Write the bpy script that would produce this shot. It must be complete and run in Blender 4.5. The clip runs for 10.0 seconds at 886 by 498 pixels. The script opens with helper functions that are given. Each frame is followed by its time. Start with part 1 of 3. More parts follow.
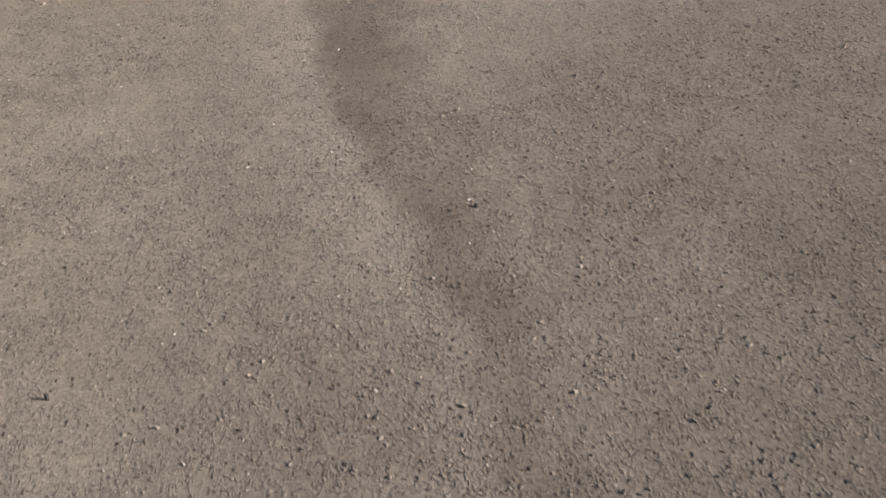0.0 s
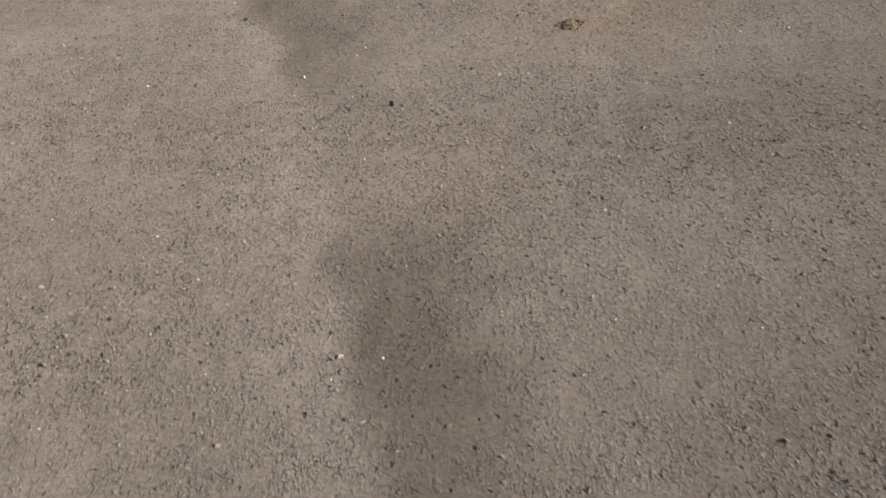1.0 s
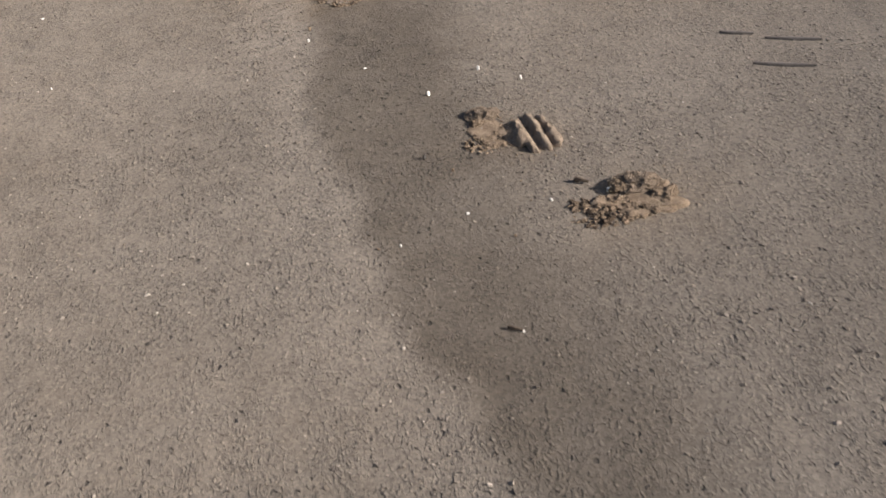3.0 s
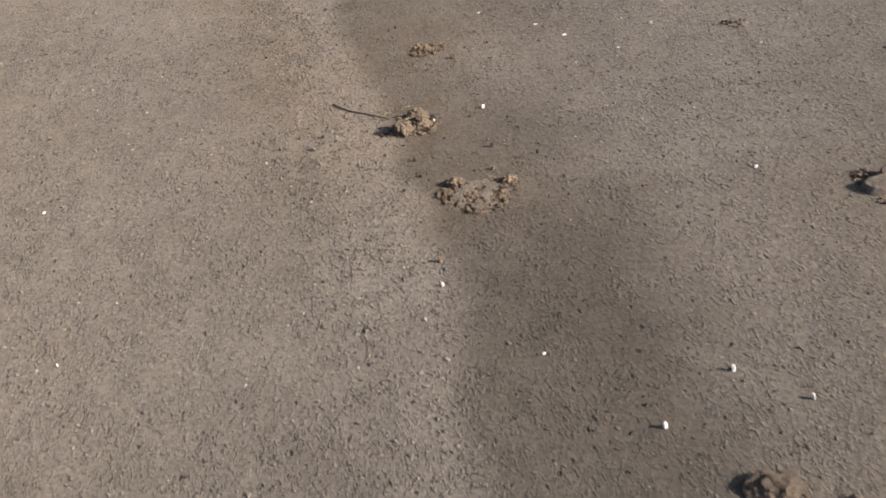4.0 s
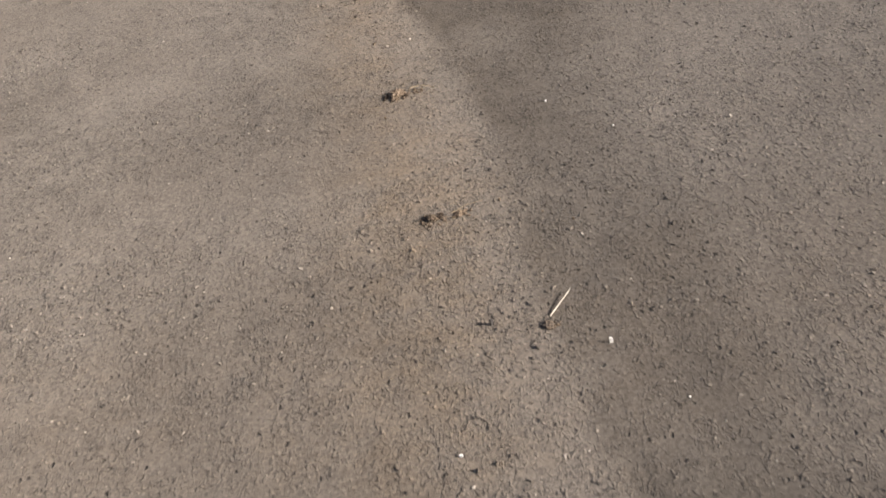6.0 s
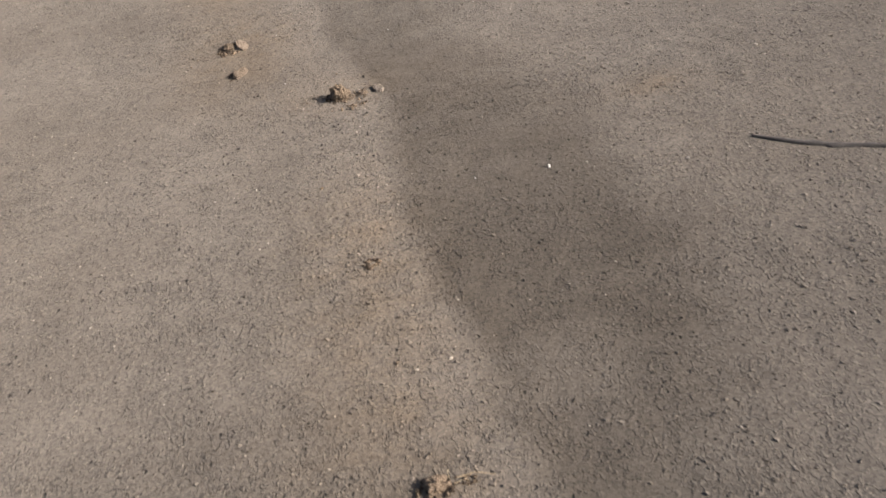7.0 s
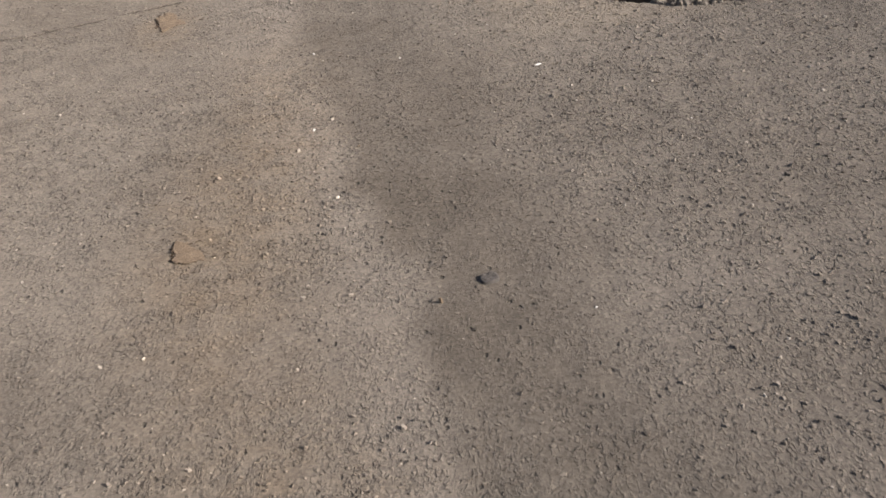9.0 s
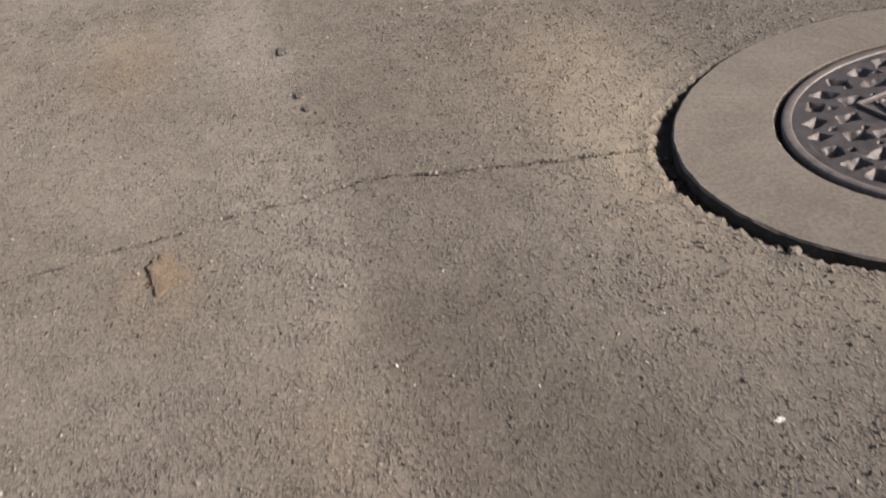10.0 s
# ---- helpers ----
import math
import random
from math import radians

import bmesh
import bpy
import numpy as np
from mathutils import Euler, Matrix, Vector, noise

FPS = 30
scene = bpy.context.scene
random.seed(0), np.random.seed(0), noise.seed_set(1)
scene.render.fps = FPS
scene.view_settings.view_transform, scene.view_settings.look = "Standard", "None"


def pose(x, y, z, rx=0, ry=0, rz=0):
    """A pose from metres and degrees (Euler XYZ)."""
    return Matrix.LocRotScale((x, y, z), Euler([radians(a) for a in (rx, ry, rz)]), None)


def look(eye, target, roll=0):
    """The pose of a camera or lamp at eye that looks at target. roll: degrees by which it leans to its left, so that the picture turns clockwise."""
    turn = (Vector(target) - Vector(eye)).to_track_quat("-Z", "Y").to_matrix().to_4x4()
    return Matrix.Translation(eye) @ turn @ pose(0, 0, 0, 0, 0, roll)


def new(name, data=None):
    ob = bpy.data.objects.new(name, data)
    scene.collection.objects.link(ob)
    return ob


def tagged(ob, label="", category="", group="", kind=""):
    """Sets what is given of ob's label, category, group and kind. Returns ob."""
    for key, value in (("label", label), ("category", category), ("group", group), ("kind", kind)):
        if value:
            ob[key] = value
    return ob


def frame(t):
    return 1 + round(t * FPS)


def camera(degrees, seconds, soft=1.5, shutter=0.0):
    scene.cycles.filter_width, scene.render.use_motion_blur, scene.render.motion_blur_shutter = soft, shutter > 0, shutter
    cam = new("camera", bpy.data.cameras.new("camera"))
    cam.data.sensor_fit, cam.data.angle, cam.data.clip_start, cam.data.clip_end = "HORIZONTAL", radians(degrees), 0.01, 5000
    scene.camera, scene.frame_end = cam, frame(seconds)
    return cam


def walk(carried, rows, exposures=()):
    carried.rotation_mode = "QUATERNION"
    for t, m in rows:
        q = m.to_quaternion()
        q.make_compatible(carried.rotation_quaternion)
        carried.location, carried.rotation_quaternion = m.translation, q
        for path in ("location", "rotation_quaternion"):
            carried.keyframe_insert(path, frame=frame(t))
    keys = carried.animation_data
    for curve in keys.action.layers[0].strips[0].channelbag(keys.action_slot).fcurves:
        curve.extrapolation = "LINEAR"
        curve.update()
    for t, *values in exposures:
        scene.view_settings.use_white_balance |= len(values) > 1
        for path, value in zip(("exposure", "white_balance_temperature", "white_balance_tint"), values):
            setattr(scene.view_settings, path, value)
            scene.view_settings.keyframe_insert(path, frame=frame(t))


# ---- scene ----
cam = camera(38.8, 10.0, soft=1.6, shutter=0.1)
PATH = [
    (0, (0.488, -0.716, 1.059), (0.686, 1.446, -0.297), -7.7),
    (0.5, (0.461, -0.131, 1.029), (0.701, 2.024, -0.333), -7.4),
    (0.9, (0.475, 0.316, 1.028), (0.753, 2.513, -0.335), -7.2),
    (1, (0.477, 0.422, 1.023), (0.754, 2.598, -0.297), -7.3),
    (1.1, (0.475, 0.527, 1.018), (0.750, 2.739, -0.320), -7.5),
    (1.2, (0.467, 0.639, 1.021), (0.710, 2.839, -0.265), -7.9),
    (1.3, (0.463, 0.751, 1.024), (0.680, 2.954, -0.262), -8.0),
    (1.5, (0.443, 0.982, 1.016), (0.630, 3.178, -0.284), -8.3),
    (1.7, (0.401, 1.205, 1.028), (0.579, 3.428, -0.310), -8.1),
    (1.8, (0.388, 1.318, 1.028), (0.581, 3.507, -0.285), -7.7),
    (2, (0.367, 1.539, 1.036), (0.593, 3.717, -0.289), -7.8),
    (2.1, (0.357, 1.654, 1.030), (0.578, 3.862, -0.325), -8.0),
    (2.2, (0.346, 1.768, 1.039), (0.535, 3.946, -0.293), -8.7),
    (3.3, (0.260, 3.032, 1.056), (0.426, 5.219, -0.266), -9.5),
    (3.5, (0.233, 3.272, 1.051), (0.384, 5.452, -0.283), -9.7),
    (3.8, (0.192, 3.620, 1.077), (0.348, 5.820, -0.300), -9.6),
    (4, (0.179, 3.841, 1.065), (0.330, 6.012, -0.283), -10.1),
    (4.2, (0.154, 4.078, 1.064), (0.305, 6.246, -0.289), -10.4),
    (4.3, (0.158, 4.193, 1.067), (0.284, 6.401, -0.300), -11.0),
    (4.5, (0.143, 4.412, 1.062), (0.218, 6.595, -0.274), -11.6),
    (4.8, (0.134, 4.754, 1.083), (0.175, 6.931, -0.262), -12.3),
    (4.9, (0.118, 4.861, 1.099), (0.173, 7.034, -0.255), -11.6),
    (5, (0.109, 4.975, 1.085), (0.168, 7.153, -0.260), -11.9),
    (5.3, (0.107, 5.332, 1.093), (0.155, 7.547, -0.268), -12.7),
    (5.5, (0.086, 5.572, 1.082), (0.125, 7.757, -0.252), -12.3),
    (5.7, (0.069, 5.815, 1.077), (0.093, 7.995, -0.266), -12.3),
    (6.8, (0.141, 7.046, 1.053), (0.155, 9.289, -0.182), -12.4),
    (6.9, (0.132, 7.159, 1.048), (0.157, 9.408, -0.174), -12.0),
    (7, (0.124, 7.269, 1.042), (0.160, 9.519, -0.178), -12.2),
    (7.5, (0.073, 7.844, 1.036), (0.074, 10.095, -0.183), -13.0),
    (7.7, (0.037, 8.081, 1.024), (-0.037, 10.272, -0.297), -13.1),
    (8, (0.010, 8.393, 1.004), (0.040, 10.607, -0.282), -9.9),
    (8.2, (-0.008, 8.618, 1.004), (0.050, 10.874, -0.205), -10.1),
    (8.3, (-0.017, 8.747, 1.006), (0.050, 11.041, -0.216), -9.1),
    (8.5, (-0.028, 8.963, 0.995), (0.017, 11.237, -0.177), -9.9),
    (8.6, (-0.040, 9.083, 0.981), (-0.013, 11.380, -0.235), -8.3),
    (8.7, (-0.041, 9.212, 0.982), (-0.008, 11.498, -0.256), -9.7),
    (8.9, (-0.049, 9.405, 0.975), (0.027, 11.634, -0.283), -8.9),
    (9, (-0.063, 9.521, 0.970), (0.075, 11.732, -0.311), -9.4),
    (9.1, (-0.072, 9.633, 0.964), (0.102, 11.826, -0.347), -8.1),
    (9.2, (-0.073, 9.758, 0.969), (0.093, 12.003, -0.331), -9.2),
    (9.3, (-0.084, 9.863, 0.981), (0.076, 12.112, -0.314), -8.9),
    (9.4, (-0.091, 9.985, 0.971), (0.058, 12.233, -0.327), -8.8),
    (9.5, (-0.104, 10.098, 0.968), (0.022, 12.306, -0.321), -9.4),
    (9.6, (-0.116, 10.212, 0.958), (0.002, 12.437, -0.383), -9.3),
    (9.7, (-0.117, 10.341, 0.970), (-0.011, 12.556, -0.388), -9.9),
    (9.8, (-0.115, 10.454, 0.984), (-0.000, 12.674, -0.364), -9.8),
    (10, (-0.123, 10.688, 1.016), (0.041, 12.892, -0.274), -10.5),
]
walk(cam, [(t, look(eye, target, roll)) for t, eye, target, roll in PATH])
scene.view_settings.exposure = 0.98

# ---- sky and sun: a low sun behind the camera's right shoulder ----
SUN_ELEVATION, SUN_AZIMUTH = radians(24), radians(119)
world = bpy.data.worlds.new("sky")
scene.world = world
world.use_nodes = True
sky = world.node_tree.nodes.new("ShaderNodeTexSky")
sky.sky_type, sky.sun_disc = "NISHITA", False
sky.air_density, sky.dust_density, sky.ozone_density = 0.75, 4.0, 0.8
sky.sun_elevation, sky.sun_rotation = SUN_ELEVATION, SUN_AZIMUTH
background = world.node_tree.nodes["Background"]
background.inputs["Strength"].default_value = 0.075
world.node_tree.links.new(sky.outputs["Color"], background.inputs["Color"])
sun = new("sun", bpy.data.lights.new("sun", "SUN"))
sun.data.energy, sun.data.angle, sun.data.color = 4.5, radians(0.55), (1.0, 0.926, 0.880)
sun.matrix_world = look((5 * math.sin(SUN_AZIMUTH) * math.cos(SUN_ELEVATION), 5 * math.cos(SUN_AZIMUTH) * math.cos(SUN_ELEVATION),
                         5 * math.sin(SUN_ELEVATION)), (0, 0, 0))


# ---- materials ----
class Shader:
    """A node material with short calls for its nodes."""

    def __init__(self, name, rough=0.9, metal=0.0, specular=0.3):
        self.mat = bpy.data.materials.new(name)
        self.mat.use_nodes = True
        self.tree = self.mat.node_tree
        self.out = self.tree.nodes["Principled BSDF"]
        self.put(self.out, "Roughness", rough)
        self.put(self.out, "Metallic", metal)
        self.put(self.out, "Specular IOR Level", specular)
        self.put(self.out, "Diffuse Roughness", 0.85 * rough if metal == 0 else 0.0)
        self.place = self.node("ShaderNodeTexCoord").outputs["Object"]

    def node(self, kind):
        return self.tree.nodes.new(kind)

    def put(self, n, slot, value):
        if isinstance(value, bpy.types.NodeSocket):
            self.tree.links.new(value, n.inputs[slot])
        else:
            n.inputs[slot].default_value = value

    def noise(self, scale, detail=3.0, rough=0.55, at=None):
        n = self.node("ShaderNodeTexNoise")
        self.put(n, "Vector", at or self.place)
        self.put(n, "Scale", scale)
        self.put(n, "Detail", detail)
        self.put(n, "Roughness", rough)
        return n.outputs["Fac"]

    def cells(self, scale, out="Distance", at=None):
        n = self.node("ShaderNodeTexVoronoi")
        self.put(n, "Vector", at or self.place)
        self.put(n, "Scale", scale)
        return n.outputs[out]

    def ramp(self, fac, *stops):
        n = self.node("ShaderNodeValToRGB")
        self.put(n, "Fac", fac)
        e = n.color_ramp.elements
        while len(e) < len(stops):
            e.new(0.5)
        for item, (at, colour) in zip(e, stops):
            item.position = at
            item.color = (*colour, 1) if isinstance(colour, tuple) else (colour, colour, colour, 1)
        return n.outputs["Color"]

    def math(self, how, a, b=0.0, clamp=False):
        n = self.node("ShaderNodeMath")
        n.operation, n.use_clamp = how, clamp
        self.put(n, 0, a)
        self.put(n, 1, b)
        return n.outputs[0]

    def mix(self, fac, a, b, how="MIX"):
        n = self.node("ShaderNodeMix")
        n.data_type, n.blend_type = "RGBA", how
        for slot, value in ((0, fac), (6, a), (7, b)):
            self.put(n, slot, (*value, 1) if isinstance(value, tuple) else value)
        return n.outputs[2]

    def attribute(self, name):
        n = self.node("ShaderNodeAttribute")
        n.attribute_name = name
        return n.outputs["Fac"]

    def island(self):
        return self.node("ShaderNodeNewGeometry").outputs["Random Per Island"]

    def each(self):
        return self.node("ShaderNodeObjectInfo").outputs["Random"]

    def bump(self, height, distance, strength=1.0, under=None):
        n = self.node("ShaderNodeBump")
        self.put(n, "Height", height)
        self.put(n, "Distance", distance)
        self.put(n, "Strength", strength)
        if under:
            self.put(n, "Normal", under)
        self.put(self.out, "Normal", n.outputs["Normal"])
        return n.outputs["Normal"]

    def done(self, colour):
        self.put(self.out, "Base Color", (*colour, 1) if isinstance(colour, tuple) else colour)
        return self.mat


def stained(s, colour):
    """Lays the tyre-polished streak, painted side shading and trodden mud dust over a bare colour."""
    wear_shade, mud = s.attribute("wear_shade"), s.attribute("mud")
    wear_shade = s.math("MULTIPLY", wear_shade, s.math("ADD", 0.65, s.math("MULTIPLY", s.noise(7, 4), 0.7)), True)
    colour = s.mix(wear_shade, colour, s.mix(1.0, colour, (0.53, 0.515, 0.49), "MULTIPLY"))
    sand = s.math("MULTIPLY", s.attribute("sand"), s.ramp(s.noise(22, 5, 0.65), (0.3, 0.35), (0.65, 1.0)), True)
    colour = s.mix(s.math("MULTIPLY", sand, 0.75), colour, (0.285, 0.246, 0.192))
    mud = s.math("MULTIPLY", mud, s.ramp(s.noise(14, 5, 0.65), (0.3, 0.25), (0.65, 1.0)), True)
    return s.mix(s.math("MULTIPLY", mud, 0.54), colour, s.mix(1.0, colour, (1.20, 1.01, 0.76), "MULTIPLY"))


def asphalt_material():
    s = Shader("weathered_asphalt", 0.92, 0.0, 0.25)
    tone = s.ramp(s.noise(2.3, 5, 0.6), (0.3, 0.0), (0.7, 1.0))
    base = s.mix(tone, (0.152, 0.131, 0.109), (0.186, 0.163, 0.138))
    grain = s.cells(210, "Color")
    grain = s.ramp(grain, (0.0, 0.66), (0.5, 0.96), (0.85, 1.12), (1.0, 1.4))
    base = s.mix(1.0, base, grain, "MULTIPLY")
    fine = s.ramp(s.noise(520, 2), (0.3, 0.86), (0.7, 1.12))
    base = s.mix(1.0, base, fine, "MULTIPLY")
    warped, shift = s.node("ShaderNodeVectorMath"), s.node("ShaderNodeVectorMath")
    warped.operation, shift.operation = "ADD", "SCALE"
    s.put(warped, 0, s.place)
    n = s.node("ShaderNodeTexNoise")
    s.put(n, "Vector", s.place)
    s.put(n, "Scale", 90)
    s.put(shift, 0, n.outputs["Color"])
    s.put(shift, "Scale", 0.008)
    s.put(warped, 1, shift.outputs[0])
    # the roller has drawn the stones out along the road
    drawn = s.node("ShaderNodeVectorMath")
    drawn.operation = "MULTIPLY"
    s.put(drawn, 0, warped.outputs[0])
    s.put(drawn, 1, (1.0, 0.62, 1.0))
    at = drawn.outputs[0]
    # dark-coloured pits where a stone has broken out
    hole = s.math("MULTIPLY", s.ramp(s.cells(95, "Distance", at), (0.18, 1.0), (0.36, 0.0)), s.ramp(s.cells(95, "Color", at), (0.82, 0.0), (0.86, 1.0)))
    colour = stained(s, s.mix(s.math("MULTIPLY", hole, 0.6), base, (0.045, 0.040, 0.036)))
    # crack dirt plus the shade of crack and gap, as near-black colour
    colour = s.mix(s.attribute("dirt_shade"), colour, (0.035, 0.029, 0.024))
    # broken stone faces that stand up in patches, finer sand between, smoother where traffic has polished it
    chunk = s.ramp(s.noise(140, 3, 0.58, at), (0.52, 0.0), (0.66, 1.0))
    small = s.ramp(s.noise(270, 2, 0.6, at), (0.50, 0.0), (0.62, 1.0))
    level = s.math("MULTIPLY", s.cells(170, "Color", at), 0.3)
    worn = s.ramp(s.noise(16, 5, 0.65), (0.38, 0.15), (0.64, 1.0))
    h = s.math("ADD", s.math("ADD", chunk, s.math("MULTIPLY", small, 0.3)), level)
    h = s.math("MULTIPLY", h, s.math("MULTIPLY", worn, s.attribute("coarse")))
    h = s.math("ADD", h, s.math("MULTIPLY", s.noise(640, 2, 0.6), 0.10))
    h = s.math("SUBTRACT", h, s.math("MULTIPLY", hole, 0.8))
    s.bump(h, 0.0043, 1.0)
    return s.done(colour)


def grit_material():
    s = Shader("asphalt_aggregate", 0.88, 0.0, 0.3)
    pick = s.island()
    base = s.ramp(pick, (0.0, (0.06, 0.053, 0.047)), (0.07, (0.12, 0.102, 0.085)), (0.50, (0.180, 0.156, 0.131)), (0.93, (0.265, 0.231, 0.196)),
                  (0.985, (0.36, 0.32, 0.275)), (1.0, (0.5, 0.46, 0.40)))
    base = s.mix(1.0, base, s.ramp(s.noise(400, 3), (0.3, 0.75), (0.7, 1.2)), "MULTIPLY")
    s.bump(s.noise(600, 3), 0.0008)
    return s.done(stained(s, base))


def plain(name, dark, light, scale, rough=0.9, metal=0.0, bump=0.001, fine=None, specular=0.3, detail=5, spread=0.13):
    """Two tones mottled at two scales, with fine relief."""
    s = Shader(name, rough, metal, specular)
    colour = s.mix(s.ramp(s.noise(scale, detail, 0.6), (0.3, 0.0), (0.7, 1.0)), dark, light)
    fine = fine or scale * 9
    colour = s.mix(1.0, colour, s.ramp(s.noise(fine, 3), (0.25, 0.72), (0.75, 1.22)), "MULTIPLY")
    colour = s.mix(1.0, colour, s.ramp(s.each(), (0.0, 1 - spread), (1.0, 1 + spread)), "MULTIPLY")
    s.bump(s.noise(fine, 4, 0.65), bump)
    return s.done(colour)


ASPHALT = asphalt_material()
GRIT = grit_material()
MUD = plain("dried_mud", (0.150, 0.110, 0.076), (0.300, 0.230, 0.164), 34, 0.95, 0, 0.0035, 260, 0.15, 5, 0.32)
MUD_SMOOTH = plain("trodden_mud", (0.150, 0.115, 0.086), (0.235, 0.186, 0.140), 26, 0.95, 0, 0.003, 300, 0.15)
MUD_RUST = plain("rust_brown_mud", (0.118, 0.090, 0.064), (0.158, 0.120, 0.085), 40, 0.95, 0, 0.002, 300, 0.15)
MUD_DARK = plain("dark_soil_shade", (0.05, 0.037, 0.028), (0.12, 0.088, 0.062), 60, 0.95, 0, 0.003, 320, 0.15)
STRAW = plain("dry_straw", (0.36, 0.28, 0.16), (0.55, 0.46, 0.30), 60, 0.75, 0, 0.0004, 500)
DULL_STRAW = plain("dull_straw", (0.22, 0.17, 0.105), (0.34, 0.27, 0.18), 60, 0.8, 0, 0.0004, 500)
PALE_STRAW = plain("bleached_straw", (0.62, 0.56, 0.46), (0.75, 0.70, 0.60), 60, 0.7, 0, 0.0003, 500)
TWIG = plain("dry_twig", (0.05, 0.038, 0.028), (0.12, 0.09, 0.065), 80, 0.9, 0, 0.0006, 500)
CHIP = plain("white_stone_chip", (0.62, 0.59, 0.54), (0.82, 0.80, 0.76), 90, 0.8, 0, 0.0008, 500)
BROWN_CHIP = plain("brown_grit", (0.13, 0.095, 0.065), (0.24, 0.18, 0.125), 90, 0.9, 0, 0.001, 500)
BLACK_CHIP = plain("black_grit", (0.03, 0.027, 0.025), (0.075, 0.066, 0.06), 90, 0.9, 0, 0.001, 500)
TAR = plain("bitumen_smear", (0.062, 0.054, 0.048), (0.100, 0.088, 0.078), 50, 0.8, 0, 0.001, 300, 0.4)
MUD_GREY = plain("grey_mud", (0.155, 0.128, 0.102), (0.215, 0.180, 0.146), 26, 0.95, 0, 0.003, 300, 0.15)
CONCRETE = plain("smooth_concrete", (0.156, 0.133, 0.108), (0.206, 0.177, 0.146), 7, 0.85, 0, 0.0009, 160, 0.3, 8)
IRON = plain("cast_iron", (0.056, 0.046, 0.043), (0.118, 0.099, 0.091), 25, 0.52, 0.25, 0.0008, 400, 0.5)
IRON_WORN = plain("polished_iron", (0.082, 0.068, 0.063), (0.160, 0.136, 0.124), 40, 0.6, 0.25, 0.0006, 400, 0.5)
# dark tone for the collar gap: its shade is put into the colour
GAP_DARK = plain("gap_dark", (0.05, 0.042, 0.035), (0.10, 0.082, 0.065), 30, 0.95, 0, 0.003, 250, 0.1)


# ---- mesh helpers ----
def array_mesh(name, verts, faces, material, smooth=False, floats=()):
    """A mesh from numpy arrays of points and of faces with one number of corners."""
    me = bpy.data.meshes.new(name)
    verts, faces = np.asarray(verts, np.float32), np.asarray(faces, np.int32)
    count, corners = faces.shape
    me.vertices.add(len(verts))
    me.vertices.foreach_set("co", verts.ravel())
    me.loops.add(count * corners)
    me.loops.foreach_set("vertex_index", faces.ravel())
    me.polygons.add(count)
    me.polygons.foreach_set("loop_start", np.arange(0, count * corners, corners, dtype=np.int32))
    me.polygons.foreach_set("use_smooth", np.full(count, smooth))
    me.update(calc_edges=True)
    for key, values in floats:
        me.attributes.new(key, "FLOAT", "POINT").data.foreach_set("value", np.asarray(values, np.float32))
    me.materials.append(material)
    return me


def mesh_of(name, bm, material, smooth=False):
    me = bpy.data.meshes.new(name)
    for f in bm.faces:
        f.smooth = smooth
    bm.to_mesh(me)
    bm.free()
    me.materials.append(material)
    return me


def part(name, data, parent, m=None, label=""):
    """Links a mesh as one part under a thing or under a part."""
    ob = new(name, data)
    ob.parent = parent
    if m is not None:
        ob.matrix_basis = m
    return tagged(ob, label)


def thing(name, x, y, z, turn, label, category, group="", data=None):
    ob = new(name, data)
    ob.matrix_basis = pose(x, y, z, 0, 0, turn)
    return tagged(ob, label, category, group)


def placed(x, y, z, turn=0, sx=1.0, sy=1.0, sz=1.0, tip=0):
    return pose(x, y, z, tip, 0, turn) @ Matrix.Diagonal((sx, sy, sz, 1))


rng = np.random.default_rng(7)
TABLE = rng.random((256, 256))


def field(x, y, cell):
    """Smooth noise from 0 to 1 with the given cell size."""
    u, v = np.asarray(x, float) / cell + 31.7, np.asarray(y, float) / cell + 57.3
    i, j = np.floor(u).astype(int), np.floor(v).astype(int)
    a, b = u - i, v - j
    a, b = a * a * (3 - 2 * a), b * b * (3 - 2 * b)
    g = lambda p, q: TABLE[p % 256, q % 256]
    return (g(i, j) * (1 - a) + g(i + 1, j) * a) * (1 - b) + (g(i, j + 1) * (1 - a) + g(i + 1, j + 1) * a) * b


def step(v, low, high):
    k = np.clip((v - low) / (high - low), 0, 1)
    return k * k * (3 - 2 * k)


# ---- the ground ----
PIT = (0.934, 12.489, 0.5060)
COLLAR = (0.938, 12.490, 0.500)
COVER = (0.947, 12.479, 0.3255)
CRACK_X = (-2.0, -0.736, -0.562, -0.438, -0.322, -0.209, -0.083, 0.047, 0.232, 0.44)
CRACK_Y = (12.55, 12.639, 12.664, 12.674, 12.701, 12.702, 12.726, 12.691, 12.638, 12.606)
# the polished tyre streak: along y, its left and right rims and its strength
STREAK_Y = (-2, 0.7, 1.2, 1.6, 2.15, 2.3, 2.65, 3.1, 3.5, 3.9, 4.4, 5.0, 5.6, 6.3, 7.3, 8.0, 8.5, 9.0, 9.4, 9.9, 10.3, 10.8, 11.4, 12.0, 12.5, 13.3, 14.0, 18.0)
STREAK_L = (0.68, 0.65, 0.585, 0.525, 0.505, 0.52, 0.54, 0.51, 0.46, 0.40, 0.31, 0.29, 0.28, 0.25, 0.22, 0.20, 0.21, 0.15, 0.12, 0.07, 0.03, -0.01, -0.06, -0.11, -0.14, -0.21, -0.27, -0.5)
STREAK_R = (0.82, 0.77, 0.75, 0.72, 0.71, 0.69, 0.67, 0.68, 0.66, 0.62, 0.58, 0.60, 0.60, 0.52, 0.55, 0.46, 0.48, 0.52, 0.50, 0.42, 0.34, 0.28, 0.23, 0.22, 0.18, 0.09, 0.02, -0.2)
